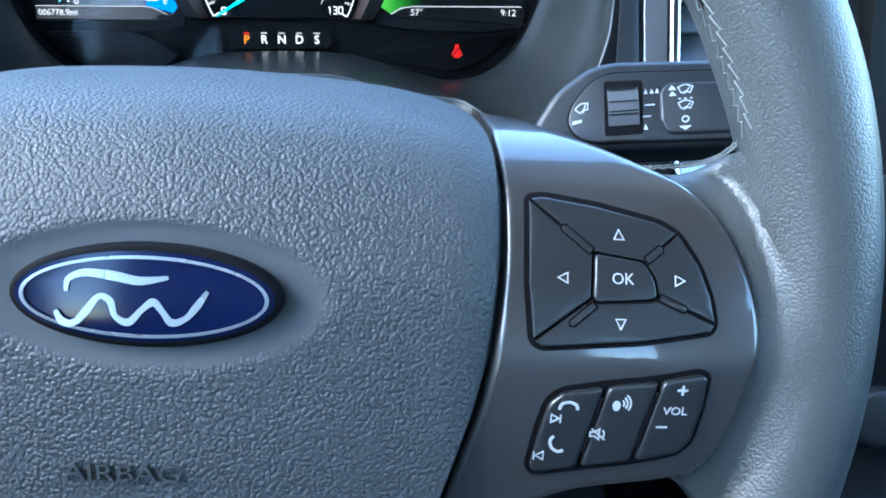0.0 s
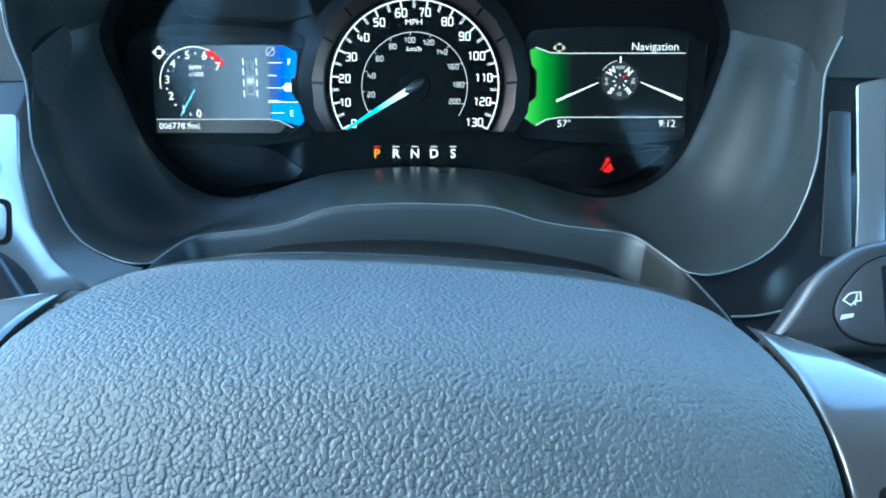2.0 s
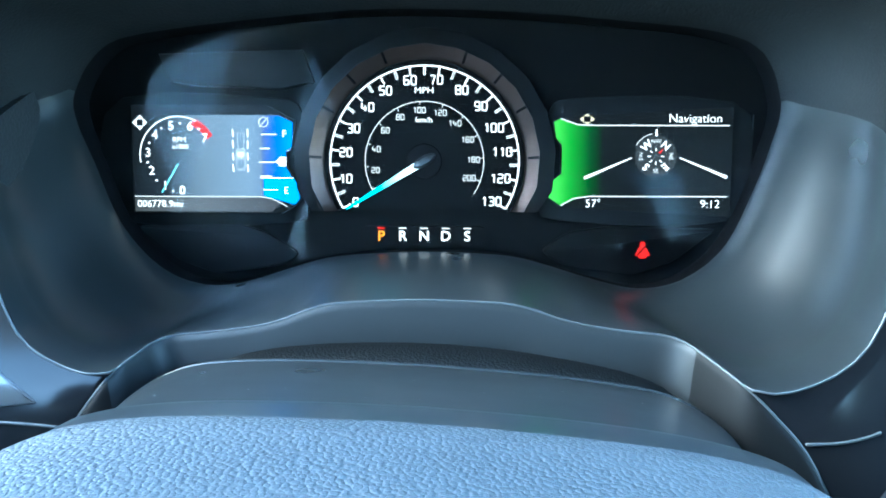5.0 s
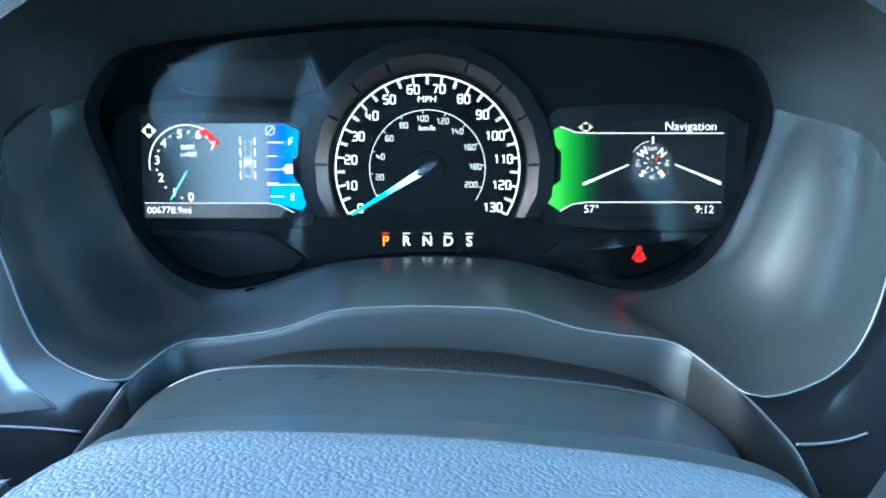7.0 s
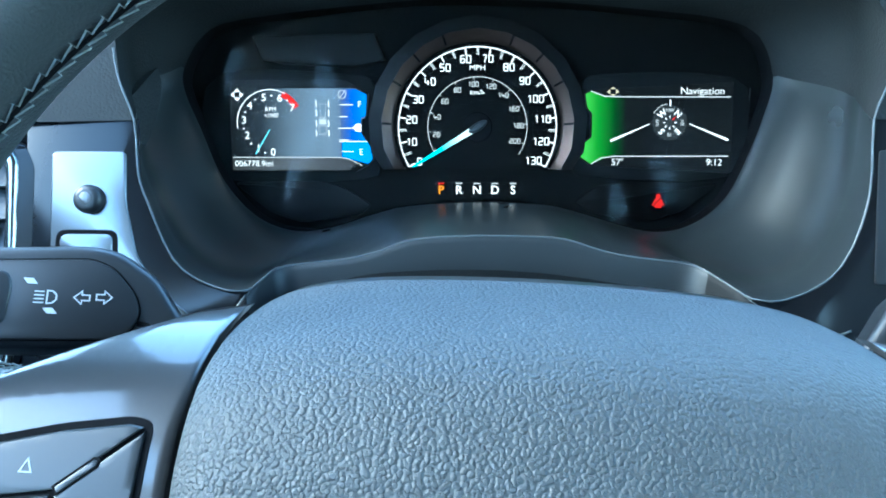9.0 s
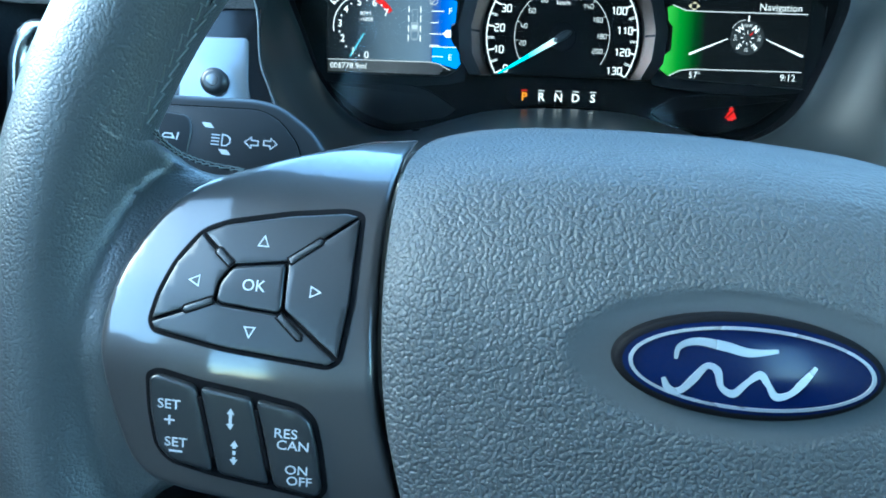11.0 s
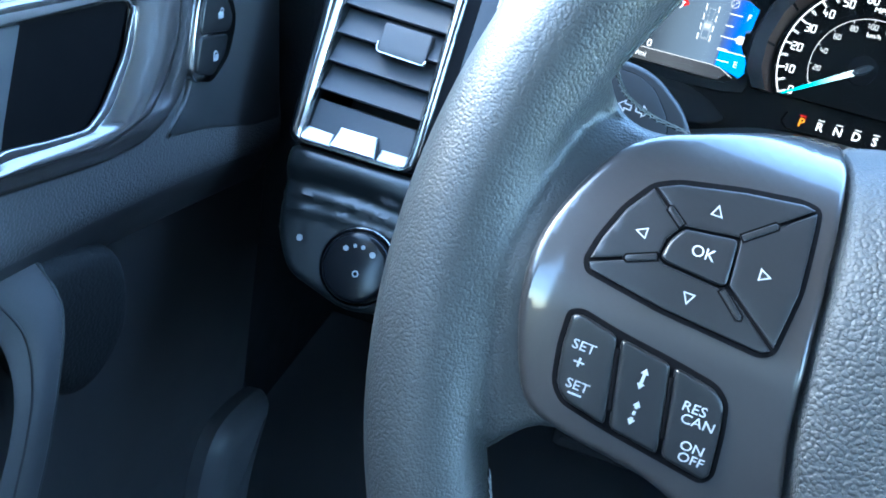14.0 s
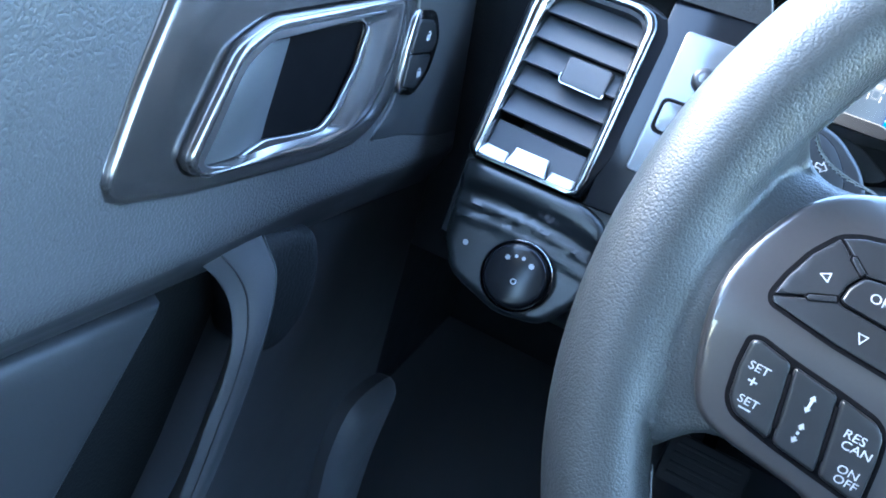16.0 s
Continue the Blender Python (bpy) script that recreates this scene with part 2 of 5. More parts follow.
def layers(rings, cap0=True, cap1=True, closed=True):
    """A skin over rings of equally many points (mm)."""
    bm = bmesh.new()
    vs = [[bm.verts.new(Vector(p) * MM) for p in r] for r in rings]
    n = len(rings[0])
    for a, b in zip(vs, vs[1:]):
        for i in range(n if closed else n - 1):
            j = (i + 1) % n
            bm.faces.new((a[i], a[j], b[j], b[i]))
    if cap0:
        bm.faces.new(vs[0][::-1])
    if cap1:
        bm.faces.new(vs[-1])
    bmesh.ops.recalc_face_normals(bm, faces=bm.faces)
    return bm


def slab(poly, z0, z1, edge=0.0, seg=3):
    """An extruded outline whose front edge is rounded by edge."""
    rings = [[(*p[:2], z0) for p in poly]]
    if edge:
        for k in range(seg + 1):
            a = math.pi / 2 * k / seg
            q = inset(poly, edge * (1 - math.cos(a)))
            rings.append([(*p, z1 - edge + edge * math.sin(a)) for p in q])
    else:
        rings.append([(*p[:2], z1) for p in poly])
    return layers(rings)


def drape(bm, f, step=3.0):
    """Cuts the mesh across and lifts it onto the height f(u, v), in mm."""
    bmesh.ops.triangulate(bm, faces=[g for g in bm.faces if len(g.verts) > 4])
    for axis in (0, 1):
        cs = [v.co[axis] / MM for v in bm.verts]
        k = math.floor(min(cs) / step) + 1
        while k * step < max(cs):
            no = Vector((axis == 0, axis == 1, 0))
            bmesh.ops.bisect_plane(bm, geom=bm.verts[:] + bm.edges[:] + bm.faces[:], dist=1e-6, plane_co=no * k * step * MM, plane_no=no)
            k += 1
    for v in bm.verts:
        v.co.z += f(v.co.x / MM, v.co.y / MM) * MM
    return bm


def strokes(lines, width, z=0.0, thick=0.15):
    """Flat ribbons along polylines."""
    bm = bmesh.new()
    for line in lines:
        pts = [Vector(p) for p in line]
        n = len(pts)
        loop = n > 2 and (pts[0] - pts[-1]).length < 1e-6
        if loop:
            pts, n = pts[:-1], n - 1
        pairs = []
        for i, p in enumerate(pts):
            a = pts[i - 1] if loop or i else p
            b = pts[(i + 1) % n] if loop or i < n - 1 else p
            e, f = (p - a), (b - p)
            e = e.normalized() if e.length else f.normalized()
            f = f.normalized() if f.length else e
            k = Vector((-(e + f).y, (e + f).x))
            k = k / max(0.4, k.length_squared / 2)
            pairs.append([bm.verts.new(((p + k * s * width / 2).to_3d() + Vector((0, 0, z + h))) * MM) for s in (-1, 1) for h in (0, thick)])
        for i in range(n if loop else n - 1):
            a, b = pairs[i], pairs[(i + 1) % n]
            for q in ((1, 3, 3, 1), (0, 1, 1, 0), (3, 2, 2, 3)):
                bm.faces.new((a[q[0]], b[q[3]], b[q[2]], a[q[1]]))
        if not loop:
            bm.faces.new(pairs[0])
            bm.faces.new(pairs[-1])
    bmesh.ops.recalc_face_normals(bm, faces=bm.faces)
    return bm


def words(text, size, thick=0.1, align="CENTER", bold=0.0, width=1.0):
    """Lettering as a mesh, in metres, its capitals size mm high."""
    cu = bpy.data.curves.new("words", "FONT")
    cu.body, cu.size, cu.align_x, cu.align_y = text, size * MM / 0.69, align, "CENTER"
    cu.extrude, cu.offset, cu.resolution_u = thick * MM / 2, bold * MM, 3
    ob = bpy.data.objects.new("words", cu)
    scene.collection.objects.link(ob)
    bpy.context.view_layer.update()
    me = bpy.data.meshes.new_from_object(ob.evaluated_get(bpy.context.evaluated_depsgraph_get()))
    bm = bmesh.new()
    bm.from_mesh(me)
    bpy.data.objects.remove(ob)
    bpy.data.curves.remove(cu)
    bpy.data.meshes.remove(me)
    bmesh.ops.scale(bm, vec=(width, 1, 1), verts=bm.verts)
    return bm


def shift(bm, x, y, z=0.0, turn=0.0, tilt=0.0):
    """Moves a mesh in mm, after a turn in its plane and a tilt about x, in degrees."""
    bmesh.ops.transform(bm, matrix=Matrix.Translation(Vector((x, y, z)) * MM) @ Matrix.Rotation(radians(tilt), 4, "X") @ Matrix.Rotation(radians(turn), 4, "Z"), verts=bm.verts)
    return bm


def oval(a, b, n=48, c=(0, 0)):
    return [(c[0] + a * math.cos(2 * math.pi * i / n), c[1] + b * math.sin(2 * math.pi * i / n)) for i in range(n)]


def arc(c, r, a0, a1, n=24):
    return [(c[0] + r * math.cos(radians(a0 + (a1 - a0) * i / n)), c[1] + r * math.sin(radians(a0 + (a1 - a0) * i / n))) for i in range(n + 1)]


def mirror(poly):
    return [(-p[0], *p[1:]) for p in poly][::-1]


def tube(path, section, up=Vector((0, 0, 1))):
    """A bar of the given section (mm) along a path (mm)."""
    rings, pts = [], [Vector(p) for p in path]
    for i, p in enumerate(pts):
        d = (pts[min(i + 1, len(pts) - 1)] - pts[max(i - 1, 0)]).normalized()
        x = d.cross(up).normalized()
        y = x.cross(d)
        s = section(i / (len(pts) - 1)) if callable(section) else section
        rings.append([tuple(p + x * a + y * b) for a, b in s])
    return layers(rings)


def lerp(tab, x):
    if x <= tab[0][0]:
        return tab[0][1]
    for (a, p), (b, q) in zip(tab, tab[1:]):
        if x <= b:
            t = (x - a) / (b - a)
            return p + (q - p) * t
    return tab[-1][1]


GLYPHS = {"0": [[(0, 0), (1, 0), (1, 1), (0, 1), (0, 0)]], "1": [[(0.25, 0.82), (0.7, 1), (0.7, 0)]], "2": [[(0, 1), (1, 1), (1, 0.5), (0, 0.5), (0, 0), (1, 0)]], "3": [[(0, 1), (1, 1), (1, 0), (0, 0)], [(0.25, 0.5), (1, 0.5)]], "4": [[(0, 1), (0, 0.36), (1.05, 0.36)], [(0.75, 0.68), (0.75, 0)]], "5": [[(1, 1), (0, 1), (0, 0.54), (1, 0.54), (1, 0), (0, 0)]], "6": [[(1, 1), (0, 1), (0, 0), (1, 0), (1, 0.54), (0, 0.54)]], "7": [[(0, 1), (1, 1), (0.4, 0)]], "8": [[(0, 0), (1, 0), (1, 1), (0, 1), (0, 0)], [(0, 0.52), (1, 0.52)]], "9": [[(1, 0.46), (0, 0.46), (0, 1), (1, 1), (1, 0), (0, 0)]]}


def square_number(text, h, stroke):
    """Squared dial numerals, h mm high, centred."""
    w, gap = h * 0.56, h * 0.3
    total = len(text) * w + (len(text) - 1) * gap
    lines = []
    for k, ch in enumerate(text):
        x0 = -total / 2 + k * (w + gap)
        for ln in GLYPHS[ch]:
            pts = [Vector((x0 + x * w, (y - 0.5) * h)) for x, y in ln]
            loop = (pts[0] - pts[-1]).length < 1e-6
            if loop:
                r = rounded([tuple(p) for p in pts[:-1]], h * 0.14, 3)
                lines.append(r + r[:1])
            else:
                soft = [pts[0]]
                for a, b, c in zip(pts, pts[1:], pts[2:]):
                    d = h * 0.12
                    soft += [b + (a - b).normalized() * d, b + (a - b).normalized() * d * 0.3 + (c - b).normalized() * d * 0.3, b + (c - b).normalized() * d]
                lines.append([tuple(p) for p in soft + [pts[-1]]])
    return strokes(lines, stroke)


WHEEL = frame_at((0.001, -0.0087, 0.6042), 22, roll=-3)
CLUSTER = frame_at((-0.010, 0.324, 0.62), 17)
FASCIA = frame_at((-0.005, 0.197, 0.575), 25)


# ---- car shell: plain walls, roof and windows round the cabin ----
def box(x0, x1, y0, y1, z0, z1):
    bm = bmesh.new()
    bmesh.ops.create_cube(bm, size=1.0)
    for v in bm.verts:
        v.co = Vector((x0 + (v.co.x + 0.5) * (x1 - x0), y0 + (v.co.y + 0.5) * (y1 - y0), z0 + (v.co.z + 0.5) * (z1 - z0)))
    return bm


def structure(name, bm, mat, label, category):
    return tagged(part(name, bm, mat, None), label, category, kind="structure")


CX = 0.36
structure("floor", box(-0.46, 1.16, -1.6, 1.0, -0.06, 0.0), CARPET, "black carpeted cabin floor", "floor")
structure("ceiling", box(-0.30, 1.02, -1.45, 0.22, 1.20, 1.24), LINING, "light grey fabric headliner", "ceiling")
structure("wall_front", box(-0.46, 1.16, 0.80, 0.84, 0.0, 0.62), DASH, "dark firewall under the dashboard", "wall")
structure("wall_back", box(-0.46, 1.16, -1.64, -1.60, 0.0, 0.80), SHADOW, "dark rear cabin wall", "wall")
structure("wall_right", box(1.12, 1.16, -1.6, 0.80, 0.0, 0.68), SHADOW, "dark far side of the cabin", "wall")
# unseen blocks, added to keep rear light and reflections off wheel and footwell
structure("wall_seat_blocker", box(-0.29, 0.29, -0.85, -0.70, 0.10, 1.06), STRAPM, "plain grey unseen block in the seat's place, added against rear light", "wall")
structure("wall_seat_far_blocker", box(0.46, 1.0, -0.85, -0.70, 0.10, 1.04), STRAPM, "plain grey unseen block in the passenger seat's place, added against window reflections", "wall")
structure("wall_cushion_blocker", box(-0.24, 0.27, -0.70, -0.30, 0.05, 0.36), SHADOW, "plain dark unseen block under the wheel, added against light in the footwell", "wall")
structure("wall_console_blocker", box(0.31, 0.55, -0.75, 0.50, 0.0, 0.38), SHADOW, "plain dark unseen block added at the console side", "wall")
structure("wall_left", box(-0.50, -0.46, -1.6, 0.80, 0.0, 0.60), DASH, "dark outer door skin", "wall")


def pillar(a, b, w, name):
    structure(name, tube([[c * 1000 for c in p] for p in (a, b)], rounded([(-w, -w), (w, -w), (w, w), (-w, w)], w * 0.6)), LINING, "grey trimmed window pillar", "pillar")


pillar((-0.42, 0.80, 0.66), (-0.30, 0.22, 1.20), 40, "trim")
pillar((1.12, 0.80, 0.66), (1.02, 0.22, 1.20), 40, "trim")
pillar((-0.44, -0.55, 0.60), (-0.30, -0.50, 1.20), 55, "trim")
pillar((1.14, -0.55, 0.66), (1.02, -0.50, 1.20), 55, "trim")


# ---- steering wheel ----
def trim_height(v):
    """Height of the spoke trim over the wheel's plane, in mm, by the place up the wheel."""
    return sum(w * lerp(TRIM_TAB, v + d) for d, w in ((-4.5, 0.1), (-3, 0.14), (-1.5, 0.17), (0, 0.18), (1.5, 0.17), (3, 0.14), (4.5, 0.1)))


TRIM_TAB = ((-130, -34), (-100, -20), (-75, -8), (-60, -2), (-40, 1.2), (-25, 3.1), (-13, 4.6), (-9.5, 4.5), (8, 1.1), (18, -3), (28, -8), (36, -15), (42, -22), (46, -29), (50, -39), (53, -51), (60, -80))


def trim_z(u, v):
    return trim_height(v) + (lerp(((130, 0), (142, -0.6), (150, -1.2), (161, -2.4)), abs(u)))


def cover_z(u, v):
    """Height of the airbag cover: a gentle dome in front that turns into a deep shelf on top."""
    top = lerp(((0, 61.8), (45, 60.2), (60, 58.6), (72, 56.2), (80, 54), (88, 51.5)), abs(u))
    up = lerp(((0, 0), (0.12, 0.5), (0.25, 2.2), (0.38, 4.8), (0.5, 8.3), (0.6, 12), (0.7, 17), (0.78, 23), (0.85, 31), (0.91, 42), (0.96, 55), (1, 70)), max(v, 0) / top)
    low = 6 * (max(-v, 0) / 80) ** 2
    side = 5.5 * (abs(u) / 86) ** 2 + 2.5 * max(0, (abs(u) - 74) / 13) ** 2
    inside = 1 - ((u - 2) / 44) ** 2 - ((v - 1.5) / 18.4) ** 2
    return 11.5 - up - low - side - 3.4 * max(0, inside) ** 1.2 / (max(0, inside) ** 1.2 + 0.28)


wheel = thing("steering_wheel", WHEEL, "black leather-wrapped steering wheel with gunmetal spoke trim", "steering wheel")

# rim
RC, RR = (-0.3, -4.5, -12.0), 180.0


def rim_ring(a):
    """The section of the rim at an angle, a little fuller beside the spokes."""
    bulge = 1 + 0.07 * (math.exp(-((abs(abs(a - 90) - 66)) / 14) ** 2) + 0.5 * math.exp(-((abs(abs(a - 90) - 112)) / 14) ** 2))
    c, s = math.cos(radians(a)), math.sin(radians(a))
    out = []
    for j in range(72):
        b = 2 * math.pi * j / 72
        r = RR + 16.8 * bulge * math.cos(b)
        out.append((RC[0] + r * c, RC[1] + r * s, RC[2] + 17.6 * bulge * math.sin(b)))
    return out


def rim_top(u, v, r):
    """Height of the rim's leather at the radius r, on the way through (u, v)."""
    a = math.degrees(math.atan2(v + 4.5, abs(u)))
    bulge = 1 + 0.07 * (math.exp(-((abs(abs(a - 90) - 66)) / 14) ** 2) + 0.5 * math.exp(-((abs(abs(a - 90) - 112)) / 14) ** 2))
    x = max(-1, min(1, (r - RR) / (16.8 * bulge)))
    return RC[2] + 17.6 * bulge * math.sqrt(1 - x * x)


rings = [rim_ring(a * 1.5 - 90) for a in range(240)]
bm = layers(rings + rings[:1], False, False)
bmesh.ops.remove_doubles(bm, verts=bm.verts, dist=1e-6)
part("rim", bm, RIM, wheel, "black grained leather rim", 180)

# airbag cover
HALF = [(0, 61.8), (22, 61.4), (45, 60.2), (60, 58.6), (72, 56.2), (79, 53.5), (83.5, 49), (85.6, 43), (86.6, 36), (87, 27), (87, 15), (86, -2), (84.5, -15), (82, -27), (76.5, -45), (73, -56), (65, -76), (50, -92), (25, -98)]
outline = HALF + [(0, -98.5)] + [(-u, v) for u, v in HALF[:0:-1]]
bm = bmesh.new()
levels = 44
fan = []
for k in range(levels, 0, -1):
    fan.append([bm.verts.new((u * k / levels * MM, (4 + (v - 4) * k / levels) * MM, cover_z(u * k / levels, 4 + (v - 4) * k / levels) * MM)) for u, v in curve2(outline, 4, True)])
n = len(fan[0])
mid = bm.verts.new((0, 4 * MM, cover_z(0, 4) * MM))
for a, b in zip(fan, fan[1:]):
    for i in range(n):
        bm.faces.new((a[i], a[(i + 1) % n], b[(i + 1) % n], b[i]))
for i in range(n):
    bm.faces.new((fan[-1][i], fan[-1][(i + 1) % n], mid))
prev = fan[0]
for grow, drop in ((0.6, -1.0), (0.9, -2.5), (0.6, -8), (0.0, -14)):
    nxt = [bm.verts.new((v.co.x * (1 + grow * 0.008), v.co.y * (1 + grow * 0.008), v.co.z + drop * MM)) for v in fan[0]]
    for i in range(n):
        bm.faces.new((prev[i], nxt[i], nxt[(i + 1) % n], prev[(i + 1) % n]))
    prev = nxt
bmesh.ops.recalc_face_normals(bm, faces=bm.faces)
cover = part("airbag_cover", bm, GRAIN, wheel, "grained black airbag cover", 50)

# oval badge in the smooth dish of the cover
badge = part("badge", shift(slab(oval(32.2, 12.7, 64), -2, 1.9, 1.6, 4), 2, 1.7, 10.8), BLACK, wheel, "dark blue oval badge with a silver ring")


def dome(a, b, z0, rise, n=64, k=6):
    return layers([[(x * s, y * s, z0 + rise * (1 - s * s)) for x, y in oval(a, b, n)] for s in [1 - j / k for j in range(k)]], False, True)


part("blue_field", shift(dome(30.2, 10.9, 0, 0.9), 2, 1.7, 12.95), BLUE, badge, smooth=180)
line = [oval(28.9, 9.9, 72), oval(28.0, 9.15, 72)]
bm = layers([[(x, y, 13.35) for x, y in line[0]], [(x, y, 13.72) for x, y in line[0]], [(x, y, 13.85) for x, y in line[1]], [(x, y, 13.35) for x, y in line[1]]], False, False)
part("silver_ring", shift(bm, 2, 1.7), SILVER, badge)


def brush(path, widths, z, parent, name):
    """A flowing silver stroke that swells and thins."""
    pts = [Vector(p) for p in curve2(path, 14)]
    n = len(pts)
    bm = bmesh.new()
    rows = []
    for i, p in enumerate(pts):
        d = (pts[min(i + 1, n - 1)] - pts[max(i - 1, 0)]).normalized()
        w = lerp([(k / (len(widths) - 1), x) for k, x in enumerate(widths)], i / (n - 1)) / 2
        k = Vector((-d.y, d.x)) * w
        rows.append([bm.verts.new(Vector((*(p + k * s), z + h)) * MM) for s, h in ((-1, 0), (-1, 0.35), (1, 0.35), (1, 0))])
    for a, b in zip(rows, rows[1:]):
        for q in range(3):
            bm.faces.new((a[q], a[q + 1], b[q + 1], b[q]))
    bmesh.ops.recalc_face_normals(bm, faces=bm.faces)
    return part(name, bm, SILVER, parent)


# plain flowing strokes in the badge's silver
brush([(-16, 2.6), (-15.4, 5.6), (-11.5, 7.2), (-5, 6.6), (1, 5.6), (7.5, 6.6)], (0.8, 1.3, 1.8, 2.3, 2.0, 0.8), 13.7, badge, "silver_stroke")
brush([(-18.5, -2.0), (-17.0, -4.6), (-14.2, -4.8), (-11.4, -1.8), (-8.6, 1.6), (-6.0, 0.6), (-4.8, -3.0), (-1.8, -4.4), (1.2, -1.4), (4.0, 0.6), (6.2, -1.8), (8.2, -4.2), (11.4, -3.2), (14.0, -0.2), (16.6, 3.6)], (0.9, 1.9, 1.5, 1.9, 1.3, 1.8, 1.3, 1.8, 1.3, 1.9, 1.3, 1.8, 1.3, 1.8, 0.9), 13.7, badge, "silver_stroke")

part("embossed_word", drape(shift(words("AIRBAG", 4.4, 0.8, width=1.3), -4.5, -43.6, 0), lambda u, v: cover_z(u, v) + 0.75, 2), SMOOTH, cover, "raised lettering on the cover")

# spoke trim, right side; the left is its mirror
SEAM = [(85.5, 52), (87.5, 46), (88.5, 38), (89.4, 28), (89.4, 15), (88.4, -2), (87, -15), (84.5, -27), (79, -45), (75.5, -57), (67.5, -78), (57, -98)]
OUTER = [(98, 50), (115, 44), (129, 38.2), (138.5, 34), (146.5, 27), (152.5, 17.5), (157.2, 5), (159, -7), (157.5, -19), (153.2, -32.5), (148.2, -42), (140, -46.6), (122, -49.3), (109, -51.8), (98, -58), (88, -75), (74, -104)]
TRIM = curve2(OUTER, 3) + SEAM[::-1]
PAD = [(95.3, 28.2), (99.5, 28.9), (114, 26.9), (130, 23.4), (135.8, 20.6), (141, 12.8), (144.2, 4.2), (145.5, -2.5), (144.2, -4.7), (125, -7.7), (99.2, -9.7), (96.6, -8), (95, 7)]
LOWER = [(105.5, -21), (117, -19), (132, -17), (142, -15), (144.7, -16.3), (144.2, -25), (142.2, -35), (138.7, -38.8), (125.5, -41.5), (99.8, -45.3), (98, -43), (99.8, -32), (101.8, -24.2)]
OK = [(112.4, 14.9), (126, 13), (128.6, 8.8), (129.2, 4.4), (127.7, 3.4), (113.2, 2.3), (111.9, 3.3)]


def tri(c, a, size=2.3):
    """An outlined triangle that points at the angle a."""
    p = [(c[0] + size * math.cos(radians(a + k)), c[1] + size * math.sin(radians(a + k))) for k in (0, 125, 235)]
    return p + p[:1]


def slope(v):
    return math.degrees(math.atan((trim_height(v + 2) - trim_height(v - 2)) / 4))


def on_trim(bm, u, v, lift, turn=0.0):
    return drape(shift(bm, u, v, lift, turn), trim_z, 4)


def sector(poly, a, b):
    n = len(poly)
    out = [poly[a]]
    while a != b:
        a = (a + 1) % n
        out.append(poly[a])
    return out


